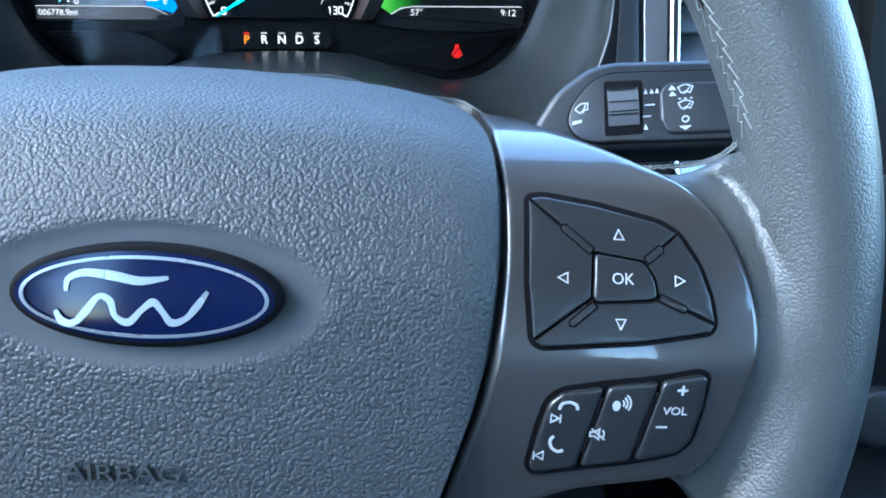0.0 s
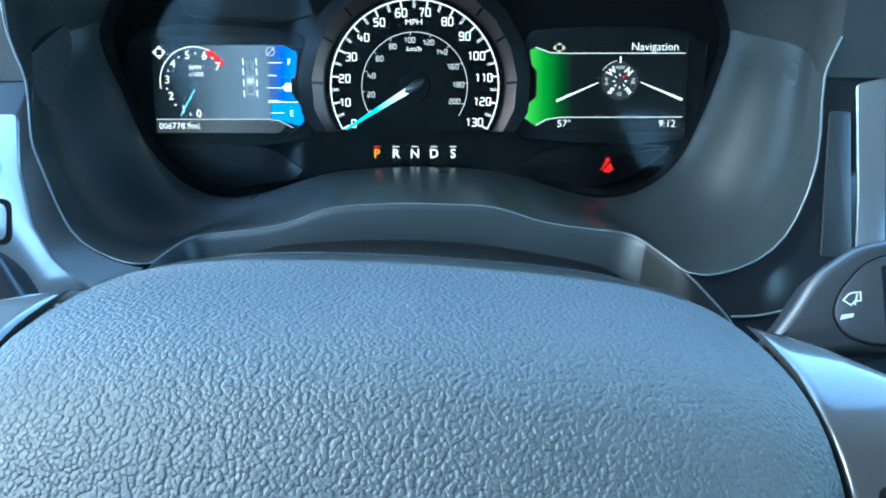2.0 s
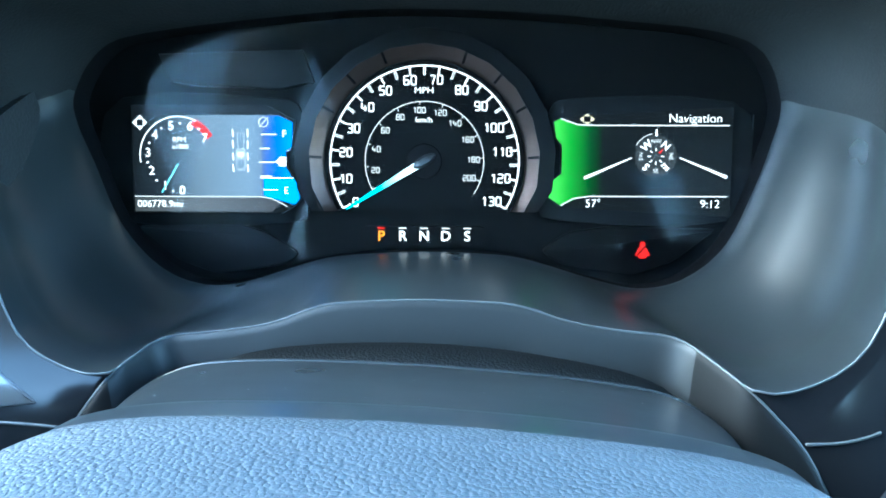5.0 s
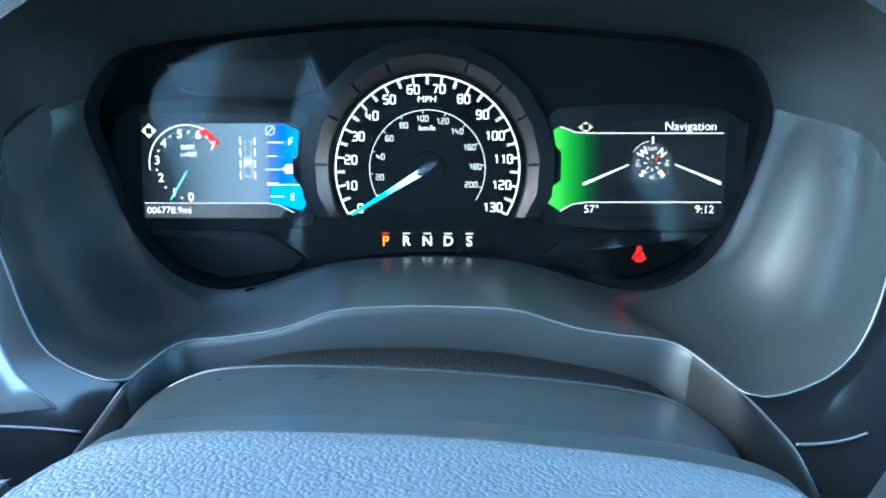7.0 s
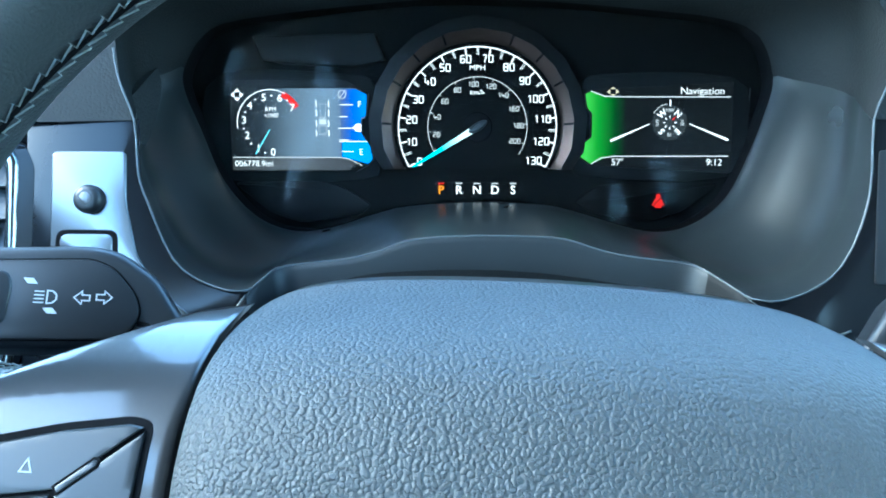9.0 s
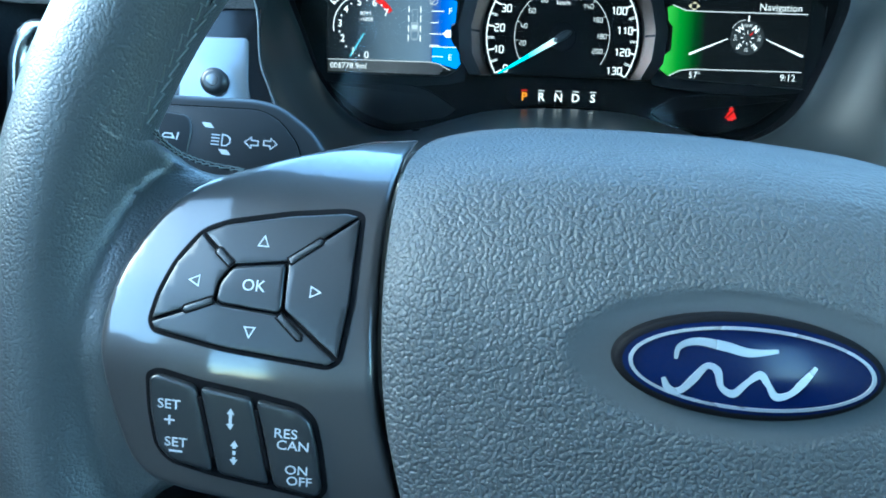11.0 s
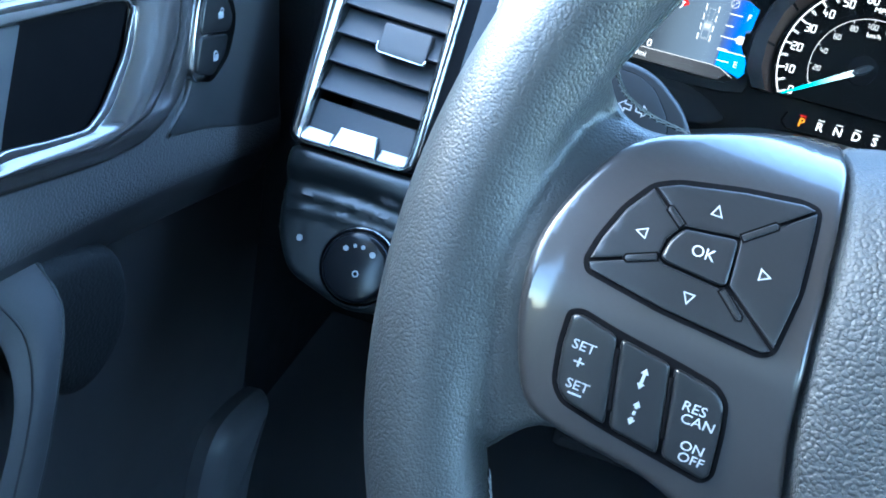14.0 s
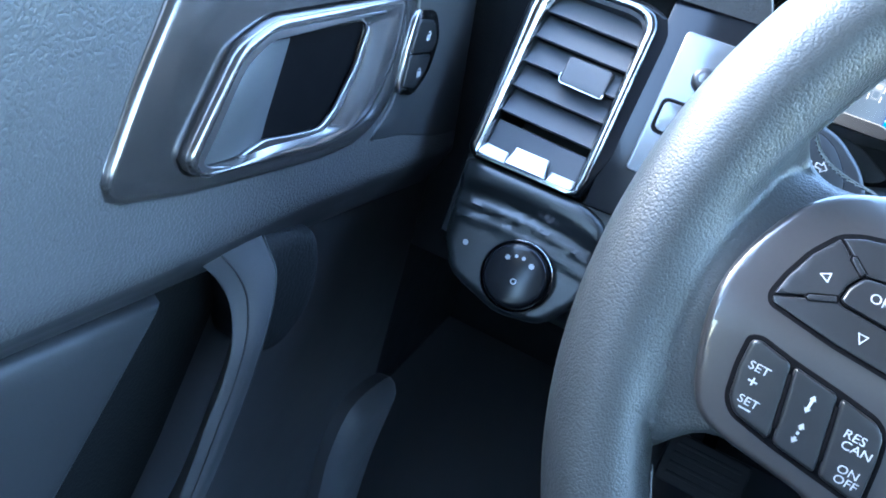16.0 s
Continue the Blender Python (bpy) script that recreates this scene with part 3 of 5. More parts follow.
def spoke(side):
    flip = (lambda p: p) if side > 0 else mirror
    g = lambda u, v: trim_z(u, v)
    trim = part("spoke_trim", drape(slab(flip(TRIM), -9, 0, 2.0, 4), g, 2.0), GUN, wheel, "glossy gunmetal spoke trim", 40)
    part("pad_recess", drape(slab(flip(rounded(inset(PAD, -1.0), 2.5)), -1, 0.25), g, 4), BLACK, trim)
    part("switch_recess", drape(slab(flip(rounded(inset(LOWER, -0.9), 3)), -1, 0.25), g, 4), BLACK, trim)
    # four-way pad
    names = (("up", 0, 4, (1, 0)), ("outer", 4, 7, (3, 1)), ("down", 7, 11, (5, 3)), ("inner", 11, 0, (0, 5)))
    for nm, a, b, (c, d) in names:
        ring = sector(PAD, a, b)
        okpts = {"up": [OK[1], OK[0]], "outer": [OK[3], OK[2], OK[1]], "down": [OK[6], OK[5], OK[4], OK[3]], "inner": [OK[0], OK[6]]}[nm]
        poly = flip(inset(ring + okpts, 0.5))
        key = part("pad_button", drape(slab(poly, -0.8, 1.3, 0.35, 2), g, 2), BUTTON, wheel)
        c = {"up": (119.3, 19.4), "outer": (135.0, 8.6), "down": (119.6, -2.6), "inner": (104.5, 8.4)}[nm]
        ang = {"up": 90, "outer": 0, "down": -90, "inner": 180}[nm]
        c, ang = (c, ang) if side > 0 else ((-c[0], c[1]), 180 - ang)
        part("arrow_print", on_trim(strokes([tri((0, 0), ang, 1.6)], 0.28), c[0], c[1], 1.32), WHITE, key, "printed white arrow outline")
    okb = part("ok_button", drape(slab(flip(rounded(inset(OK, 0.35), 1.2, 3)), -0.8, 2.1, 0.7, 3), g, 4), BUTTON, wheel)
    part("ok_print", on_trim(words("OK", 2.8, 0.1, bold=-0.01), side * 119.8, 8.6, 2.15), WHITE, okb, "printed white letters")
    for (p, q) in ((PAD[0], OK[0]), (PAD[4], OK[1]), (PAD[7], OK[3]), (PAD[10], OK[5])):
        p, q = Vector(p), Vector(q)
        e = q + (p - q) * 0.45
        d = (e - q).normalized()
        k = Vector((-d.y, d.x)) * 0.75
        poly = [tuple(x) for x in (q + d * 0.8 - k, e - k, e + d * 0.6, e + k, q + d * 0.8 + k)]
        part("ridge_slot", drape(slab(flip(inset(poly, -0.5)), -0.5, 1.36), g, 5), BLACK, trim)
        part("pad_ridge", drape(slab(flip(poly), -0.5, 1.75, 0.4, 2), g, 5), BUTTON, trim)
    # lower switches
    cut1, cut2 = ((117.2, -19), (111.4, -43.4)), ((131.6, -17.1), (126.0, -41.3))
    polys = ([LOWER[0], cut1[0], cut1[1], LOWER[9], LOWER[10], LOWER[11], LOWER[12]], [cut1[0], cut2[0], cut2[1], cut1[1]], [cut2[0]] + LOWER[3:8] + [cut2[1]])
    keys = [part("switch", drape(slab(flip(rounded(inset(p, 0.6), 1.6, 3)), -0.8, 1.9, 0.9, 3), g, 2), BUTTON, wheel) for p in polys]
    for (a, b) in (cut1, cut2):
        a, b = Vector(a), Vector(b)
        p, q = a + (b - a) * 0.14, a + (b - a) * 0.8
        part("switch_ridge", drape(slab(flip([tuple(x) for x in (p - Vector((0.7, 0)), p + Vector((0.7, 0)), q + Vector((0.7, 0)), q - Vector((0.7, 0)))]), -0.5, 1.7, 0.4, 2), g, 5), BLACK, trim)
    L = 1.95
    if side < 0:
        for k, txt, u, v, s in ((2, "SET", -138.6, -23.2, 2.45), (2, "+", -138.4, -27.6, 3.6), (2, "SET", -136.6, -33.3, 2.45), (0, "RES", -108.4, -28.0, 2.5), (0, "CAN", -106.4, -31.1, 2.5), (0, "ON", -105.2, -37.7, 2.4), (0, "OFF", -104.4, -40.7, 2.4)):
            part("word_print", on_trim(words(txt, s, 0.1, bold=0.01, width=1.1), u, v, L), WHITE, keys[k])
        part("bar_print", on_trim(strokes([[(-1.8, 0), (1.8, 0)]], 0.5), -136.6, -35.6, L), WHITE, keys[2])
        for v, dash in ((-25.4, False), (-34.4, True)):
            u = -122.6 if not dash else -121.4
            ls = [[(0, -1.4), (0, 1.4)]] if not dash else [[(0, -2.0), (0, -1.2)], [(0, -0.5), (0, 0.5)], [(0, 1.2), (0, 2.0)]]
            part("arrow_print", on_trim(strokes(ls, 0.75), u, v, L), WHITE, keys[1])
            for s in (1, -1):
                part("arrow_print", on_trim(slab([(-1.0, s * (1.3 + 0.5 * dash)), (1.0, s * (1.3 + 0.5 * dash)), (0, s * (2.8 + 0.5 * dash))], 0, 0.14), u, v, L), WHITE, keys[1])
    else:
        part("word_print", on_trim(words("VOL", 2.2, 0.1, bold=0.0, width=1.08), 136.0, -25.9, L), WHITE, keys[2])
        part("word_print", on_trim(words("+", 3.8, 0.1, bold=0.1), 137.4, -20.2, L), WHITE, keys[2])
        part("bar_print", on_trim(strokes([[(-1.5, 0), (1.5, 0)]], 0.55), 132.8, -30.4, L), WHITE, keys[2])
        phone = curve2([(-2.4, -0.9), (-2.0, 0.5), (0, 1.3), (2.0, 0.5), (2.4, -0.9)], 4)
        part("phone_print", on_trim(strokes([phone], 0.8), 107.4, -25.2, L, 0), WHITE, keys[0])
        part("phone_print", on_trim(strokes([phone], 0.8), 104.9, -36.2, L, 125), WHITE, keys[0])
        for u, v, a in ((103.8, -28.6, 0), (101.0, -39.4, 180)):
            part("skip_print", on_trim(strokes([tri((0, 0), a, 1.4), [(1.7 * (1 if a == 0 else -1), -1.2), (1.7 * (1 if a == 0 else -1), 1.2)]], 0.4), u, v, L), WHITE, keys[0])
        part("voice_print", on_trim(slab(oval(1.1, 1.5, 12), 0, 0.12), 120.0, -24.6, L), WHITE, keys[1])
        for k in range(3):
            part("voice_print", on_trim(strokes([arc((0, 0), 1.2 + 0.9 * k, -45, 45, 5)], 0.45), 120.8, -24.0, L, 10), WHITE, keys[1])
        part("mute_print", on_trim(strokes([[(-1.8, -0.6), (-0.6, -0.6), (0.6, -1.5), (0.6, 1.5), (-0.6, 0.6), (-1.8, 0.6), (-1.8, -0.6)], [(-1.6, 1.6), (2.2, -1.6)], arc((0.5, 0), 1.5, -50, 50, 5)], 0.42), 115.6, -32.8, L), WHITE, keys[1])
    # leather web between trim and rim
    web = [(118, 34), (128, 37), (137, 35.8), (143, 35.8), (149, 37.8), (153.5, 41.5), (159, 47), (165, 52), (172, 50), (178, 32), (181.5, 12), (182, -6), (180, -28), (174, -50), (164, -66), (156, -68), (148.5, -57), (141, -50), (128, -47), (118, -40), (130, -10), (128, 20)]

    def h(u, v):
        """From under the trim's edge up to the top of the rim, which it meets without a crease."""
        r = math.hypot(abs(u), v + 4.5)
        foot = max(trim_height(v), -15) - 5.8
        a, b = rim_top(u, v, max(r, 162.6)) - 3 * max(0, 162.6 - r), foot + 0.25 * min(8, max(0, r - 152))
        k, f = max(0, 1 - abs(a - b) / 7.2), min(1, max(0, (180 - r) / 12))
        k *= min(1, max(0, (v + 64) / 22))
        return max(a, b) + 1.8 * k * k * f * f * (3 - 2 * f) - 0.12 - 0.03 * max(0, r - 176) ** 2 - 0.02 * max(0, -v - 50) ** 2

    part("leather_web", drape(slab(flip(curve2(web, 3, True)), -6, 0, 3.0, 3), h, 1.8), RIM, wheel, "black leather over the spoke end", 60)
    # lower spoke
    low = [(57, -96), (73, -102), (88, -75), (92, -100), (86, -140), (78, -168), (52, -176), (54, -140)]
    part("lower_spoke", drape(slab(flip(low), -10, 0, 2, 2), lambda u, v: trim_height(max(v, -110)) - 3, 8), SMOOTH, wheel)


spoke(1)
spoke(-1)
crown = [(-u, v) for u, v in curve2(HALF[:8], 4)[:0:-1]] + curve2(HALF[:8], 4)
bm = layers([[(u * k, v + up, z) for u, v in crown] for k, up, z in ((0.97, -3, -60), (0.99, -0.6, -64), (1.0, 0.1, -70), (1.01, 0.5, -84), (1.01, 0.2, -87.5), (1.0, -1.4, -90), (0.98, -8, -93))], False, False, False)
part("hub_shell", bm, PANEL, wheel, "smooth plastic shell behind the airbag cover", 60)
part("hub_back", slab(oval(72, 46, 40), -62, -34), SHADOW, wheel)
part("hub_back", shift(slab(rounded([(-84, -95), (84, -95), (88, 24), (-88, 24)], 12), -60, -16), 0, 0, 0), BLACK, wheel)


# cross stitches along the inside of the rim
def stitch_line(points, name, n_from, amp=1.15):
    """Two staggered rows of slanting stitches over a dark seam, each with a short hook at its end."""
    rng = random.Random(3)
    bm, seam = bmesh.new(), bmesh.new()

    def thread(a, b, out, w):
        e = (b - a).normalized()
        f = e.cross(out).normalized() * w
        r0 = [a - e * 0.3, a + f + out * 0.05, a + out * w * 1.6, a - f + out * 0.05]
        r1 = [b + e * 0.3, b + f + out * 0.05, b + out * w * 1.6, b - f + out * 0.05]
        v0, v1 = [bm.verts.new(x * MM) for x in r0], [bm.verts.new(x * MM) for x in r1]
        for k, m in ((1, 2), (2, 3)):
            bm.faces.new((v0[k], v0[m], v1[m], v1[k]))
        for v, (x, y, z) in ((v0, (0, 2, 1)), (v0, (0, 3, 2)), (v1, (0, 1, 2)), (v1, (0, 2, 3))):
            bm.faces.new((v[x], v[y], v[z]))

    last = None
    for p, q in zip(points, points[1:]):
        p, q = Vector(p), Vector(q)
        d = (q - p).normalized()
        out = Vector(n_from(p)).normalized()
        side = d.cross(out).normalized()
        j = lambda k: rng.uniform(-k, k)
        for s, at0 in ((-1, 0.0), (1, 0.45)):
            a, b = p.lerp(q, at0), p.lerp(q, at0 + 0.92)
            n, f = amp * (1.25 + j(0.12)), amp * (0.4 + j(0.12))
            thread(a + side * s * n + out * 0.18, b + side * s * f + out * 0.3, out, 0.24)
            thread(b + side * s * f + out * 0.28, b + d * 0.25 + side * s * n * 1.2 + out * 0.12, out, 0.14)
        edge = [seam.verts.new((p + side * x + out * 0.08) * MM) for x in (-0.8, 0.8)]
        if last:
            seam.faces.new((last[0], last[1], edge[1], edge[0]))
        last = edge
    bmesh.ops.recalc_face_normals(bm, faces=bm.faces)
    ob = part(name, bm, THREAD, wheel, "grey cross stitching")
    part("seam", seam, BLACK, ob)
    return ob


def rim_seam(a0, a1, step=1.25, b=176):
    pts, norms = [], {}
    k = int((a1 - a0) / step)
    for i in range(k + 1):
        a = radians(a0 + (a1 - a0) * i / k)
        r = RR + 17.6 * math.cos(radians(b))
        pts.append((RC[0] + r * math.cos(a), RC[1] + r * math.sin(a), RC[2] + 18.4 * math.sin(radians(b))))
    return pts


def rim_out(p):
    c = Vector(RC)
    d = Vector((p.x - c.x, p.y - c.y, 0)).normalized() * RR
    return p - (c + d)


stitch_line(rim_seam(18.5, 161.5, 1.6, 166), "stitching", rim_out, 1.8)
stitch_line(rim_seam(203, 248), "stitching", rim_out)
stitch_line(rim_seam(292, 337), "stitching", rim_out)
for s in (1, -1):
    pts = curve2([(s * 159, 52.5, -11), (s * 156, 48, -13), (s * 152, 43, -15), (s * 147.5, 40.2, -16.6), (s * 141, 38.4, -18.2), (s * 131, 37.4, -19)], 4)
    stitch_line(pts, "stitching", lambda p: (0, 0.7, 0.7), 0.55)


# ---- steering column cover and stalks ----
column = thing("steering_column", WHEEL, "dark grey plastic steering column cover", "column cover")
half = curve2([(0, 53), (45, 52), (80, 49.5), (98, 45.5), (113, 37), (122, 27), (127, 12), (124, -40), (80, -75)], 3)
sect = [(-u, v) for u, v in half[:0:-1]] + half
bm = layers([[(u * k * w - 5, v * k - d, z) for u, v in sect] for k, w, d, z in ((0.90, 0.82, 0, -60), (0.96, 0.83, 0, -64), (1, 0.80, 0, -74), (1, 0.90, 0, -160), (1, 0.985, 0, -206), (0.99, 1, 0.3, -211), (0.975, 1, 1.4, -215), (0.94, 1, 4, -218), (0.90, 1, 6, -219))], True, True)
part("upper_cover", bm, PANEL, column, smooth=40)
lip = [(u * 0.985 - 5, v * 0.985 - 0.2, -212) for u, v in sect if v > 30]
part("cover_lip", tube(lip, rounded([(-1.2, -1.2), (1.2, -1.2), (1.2, 1.2), (-1.2, 1.2)], 1.0)), PANEL, column, "rolled edge of the cover", smooth=180)
bm = layers([[(u * k * 0.9, v * k, z) for u, v in curve2([(-112, 20), (-100, 40), (-70, 49), (0, 53.5), (70, 49), (100, 40), (112, 20)], 4)] for k, z in ((0.80, -206), (0.93, -213), (1.02, -222), (0.98, -228), (1.04, -236), (1.0, -243), (1.05, -262))], False, False, False)
shift(bm, 0, 4.5, 0)
part("gaiter", bm, GAITER, column, "grained black flexible gaiter", 60)
rng = random.Random(7)
bm = bmesh.new()
for k in range(26):
    u, z, r = rng.uniform(-90, 90), rng.uniform(-200, -110), rng.uniform(0.2, 0.5)
    v = lerp(((0, 53), (45, 52), (80, 49.5), (98, 46)), abs(u)) + 0.3
    a = rng.uniform(0, 3.14)
    vs = [bm.verts.new(Vector((u + r * x * math.cos(a + b), v + h, z + r * x * math.sin(a + b))) * MM) for b, x, h in ((0, 1.6, 0), (1.6, 0.7, 0.05), (3.1, 1.5, 0), (4.6, 0.8, 0.05))]
    bm.faces.new(vs)
part("dust", bm, DUST, column, "specks of pale dust")

FACE_R = [(-20.8, -4), (-18.5, 2.5), (-11.5, 10.5), (-4.5, 13.3), (48, 10.2), (56, 4), (56, -10), (46, -14.5), (-12, -12.6), (-18, -10)]
BODY_R = [(-42, -14), (-33, -3), (-25.2, 8.6), (-13, 16.8), (-4, 18.6), (48, 15.2), (60, 8), (60, -12), (48, -16.8), (-14, -15.4), (-25, -16)]


def stalk(name, m, flip, label, tip=1.0):
    st = thing(name, m, label, "stalk")
    short = lambda q: [(u if u < 40 else 40 + (u - 40) * tip, v) for u, v in q]
    body = part("body", slab(flip(rounded(short(BODY_R), 4)), -22, -0.5, 3.5, 4), STALK, st, smooth=50)
    part("face_plate", slab(flip(rounded(short(FACE_R), 3)), -1.5, 0.5, 0.5, 2), STALK, body)
    part("face_groove", slab(flip(rounded(inset(short(FACE_R), -0.55), 3)), -1.5, -0.35), BLACK, body)
    return st, body


wiper, wbody = stalk("wiper_stalk", frame_at((0.146, 0.088, 0.620), 37, yaw=14), lambda p: p, "dark grey wiper stalk with a ribbed thumb wheel")
part("wheel_slot", slab(rounded([(-7.4, -10.6), (6.2, -10.6), (6.9, 9.6), (-7.0, 10.2)], 1.2), -1, 0.75, 0.2, 1), BLACK, wbody)
rows = []
for i in range(15):
    a = radians(-70 + 10 * i)
    rows.append([(x, 8.9 * math.sin(a), -1.5 + 3.6 * math.cos(a)) for x in (-5.9, -5.2, 4.4, 5.1)])
tw = part("thumb_wheel", layers(rows, False, False, False), SLAT, wiper, "ribbed thumb wheel")
for v in (6.6, 1.6, -2.0, -3.2):
    part("rib", tube([(-5.5, v, 0.6 + 1.4 * math.cos(v / 7)), (4.7, v, 0.6 + 1.4 * math.cos(v / 7))], [(-0.25, -0.4), (0.25, -0.4), (0.25, 0.35), (-0.25, 0.35)]), SHADOW, tw)
part("slot_sill", slab([(-7.4, -12.4), (6.2, -12.6), (6.2, -11.4), (-7.4, -11.2)], 0, 0.9, 0.2, 1), GUN, wbody)
grip = part("grip_pad", slab(rounded([(12.6, 4.5), (16, 7.8), (58, 5), (58, -13), (15, -11.6), (12.4, -7)], 2.5), 0, 1.5, 1.2, 3), STALK, wiper)
for u, v in ((8.2, 5.0), (10.3, 5.0), (12.2, 5.0)):
    part("drop_print", shift(slab([(-0.7, -0.8), (0.7, -0.8), (0.3, 0.4), (0, 1.1), (-0.3, 0.4)], 0, 0.1), u - 0.4, v, 0.52), WHITE, wbody)
for u, v, w in ((9.0, 0, 3.6), (7.8, -4.2, 2.8)):
    part("bar_print", shift(strokes([[(-w / 2, 0), (w / 2, 0)]], 0.5), u, v, 0.52), WHITE, wbody)
part("drop_print", shift(slab([(-0.8, -0.9), (0.8, -0.9), (0.2, 0.6), (0, 1.2), (-0.5, 0.2)], 0, 0.1), 7.2, -8.2, 0.52), WHITE, wbody)
screen = curve2([(-2.6, 1.0), (0, 1.9), (2.6, 1.0)], 4) + [(1.5, -1.2), (0, -0.6), (-1.5, -1.2), (-2.6, 1.0)]
for u, v, a, h, par in ((21.6, 4.4, 0, 1.52, grip), (21.4, -1.4, 0, 1.52, grip), (-15.0, 0.4, 25, 0.52, wbody)):
    part("wiper_print", shift(strokes([screen, [(1.6, 0.9), (-0.6, -1.6)]], 0.4), u, v, h, a), WHITE, par)
for dx in (-2, 0, 2):
    part("spray_print", shift(strokes([[(dx - 0.5, 1.4), (dx + 0.5, 1.4)]], 0.45), 21.4, -0.2, 1.52), WHITE, grip)
for v in (5.4, 3.2):
    part("arrow_print", shift(slab([(-1.4, -0.8), (1.4, -0.8), (0, 1.0)], 0, 0.1), 17.0, v, 1.52), WHITE, grip)
part("ring_print", shift(strokes([arc((0, 0), 1.1, 0, 360, 14)], 0.5), 21.0, -6.4, 1.52), WHITE, grip)
part("arrow_print", shift(slab([(-2.2, 0.7), (2.2, 0.7), (0, -0.9)], 0, 0.1), 20.8, -9.6, 1.52), WHITE, grip)
part("lever_print", shift(slab([(-1.9, -0.9), (1.6, -0.2), (1.9, 0.9), (-1.4, 0.5)], 0, 0.1), -17.2, -4.6, 0.52), WHITE, wbody)

signal, sbody = stalk("turn_signal_stalk", frame_at((-0.147, 0.089, 0.6245), 37, yaw=-14), mirror, "dark grey turn signal stalk with printed lamp symbols", 0.22)
arrow = [(-3.3, 0), (-1.0, 2.1), (-1.0, 0.9), (1.4, 0.9), (1.4, -0.9), (-1.0, -0.9), (-1.0, -2.1), (-3.3, 0)]
part("arrow_print", shift(strokes([arrow], 0.4), 3.6, 0.4, 0.52), WHITE, sbody)
part("arrow_print", shift(strokes([[(-u, v) for u, v in arrow]], 0.4), 8.4, 0.8, 0.52), WHITE, sbody)
part("lamp_print", shift(strokes([[(0, -2.1), (0, 2.1), (1.6, 1.9), (2.7, 0.8), (2.7, -0.8), (1.6, -1.9), (0, -2.1)]], 0.45), -7.6, 0.2, 0.52), WHITE, sbody)
for k in range(4):
    part("beam_print", shift(strokes([[(-3.4, 0), (-0.5, 0)]], 0.4), -8.0, 1.9 - 1.2 * k, 0.52), WHITE, sbody)
for u, v in ((-13.0, 5.2), (-6.4, -4.2)):
    part("lever_print", shift(slab([(-2.2, 0.9), (0.8, 0.9), (2.2, -0.9), (-0.8, -0.9)], 0, 0.1), u, v, 0.52), WHITE, sbody)
part("grip_pad", slab(rounded([(-41, 9), (-19.5, 8), (-18, 3), (-19, -9), (-41, -11)], 2.5), 0, 1.2, 1.0, 3), STALK, sbody)
part("lane_print", shift(strokes([[(-2.0, -0.6), (-1.2, 0.9), (1.2, 0.9), (2.0, -0.6), (-2.0, -0.6)], [(-3.4, 1.6), (-3.0, -1.2)], [(3.4, 1.6), (3.0, -1.2)]], 0.5), -26.0, -0.6, 1.25), WHITE, sbody)


# ---- instrument cluster ----
cluster = thing("instrument_cluster", CLUSTER, "lit instrument cluster with speedometer and two colour displays", "instrument cluster")
LENS = [(-175, 24), (-166, 2), (-153, -29), (-133, -51), (-110.5, -59.5), (-88.5, -57.5), (-63, -49.5), (-41, -44.2), (-0.6, -41.8), (37, -43), (56, -46.2), (87, -55.4), (109, -59.5), (130, -55), (150, -39), (163, -12), (172, 14), (175.5, 33), (166, 57), (142, 67), (97, 72), (50, 76), (-6, 78), (-54, 76), (-139, 66.5), (-163, 57), (-175, 38)]
back = part("back_plate", slab(curve2(LENS, 4, True), -14, -7), FACE, cluster)
# speedometer
SC = (0.5, 3.7)
dial = part("speedometer", slab(arc(SC, 51, -29, 209, 60), -7, -1.2), FACE, cluster, "round black speedometer with white numerals")


def arch(r0, r1, z0, z1, z2, a0=-30, a1=210, n=72):
    """A ring open below, its face rising from z1 inside to z2 outside."""
    rings = []
    for i in range(n + 1):
        a = radians(a0 + (a1 - a0) * i / n)
        c, s = math.cos(a), math.sin(a)
        rings.append([(SC[0] + r * c, max(SC[1] + r * s, SC[1] - 25.5), z) for r, z in ((r0, z0), (r0, z1), (r1, z2), (r1, z0))])
    return layers(rings)


ringp = part("dial_ring", arch(50.6, 58.2, -7, -3.2, 3.0), RING, cluster, "brushed dark metal ring")
part("dial_hood", arch(58.3, 66.5, -7, 3.4, 0.6, n=14), HOODRING, dial)
for a in (2, 28, 48, 68.5, 111.5, 132, 152, 178):
    d = Vector((math.cos(radians(a)), math.sin(radians(a))))
    k = Vector((-d.y, d.x)) * 0.7
    c = Vector(SC)
    bm = layers([[tuple(c + d * r + k * s) + (z + h,) for r, z, s in ((52.5, -1.8, -1), (57.9, 2.6, -1), (57.9, 2.6, 1), (52.5, -1.8, 1))] for h in (-0.3, 0.7)])
    part("ring_notch", bm, BLACK, ringp)
Z = -1.15
part("scale_line", strokes([arc(SC, 48.0, -30, 210, 90)], 0.75, Z), LIT, dial)
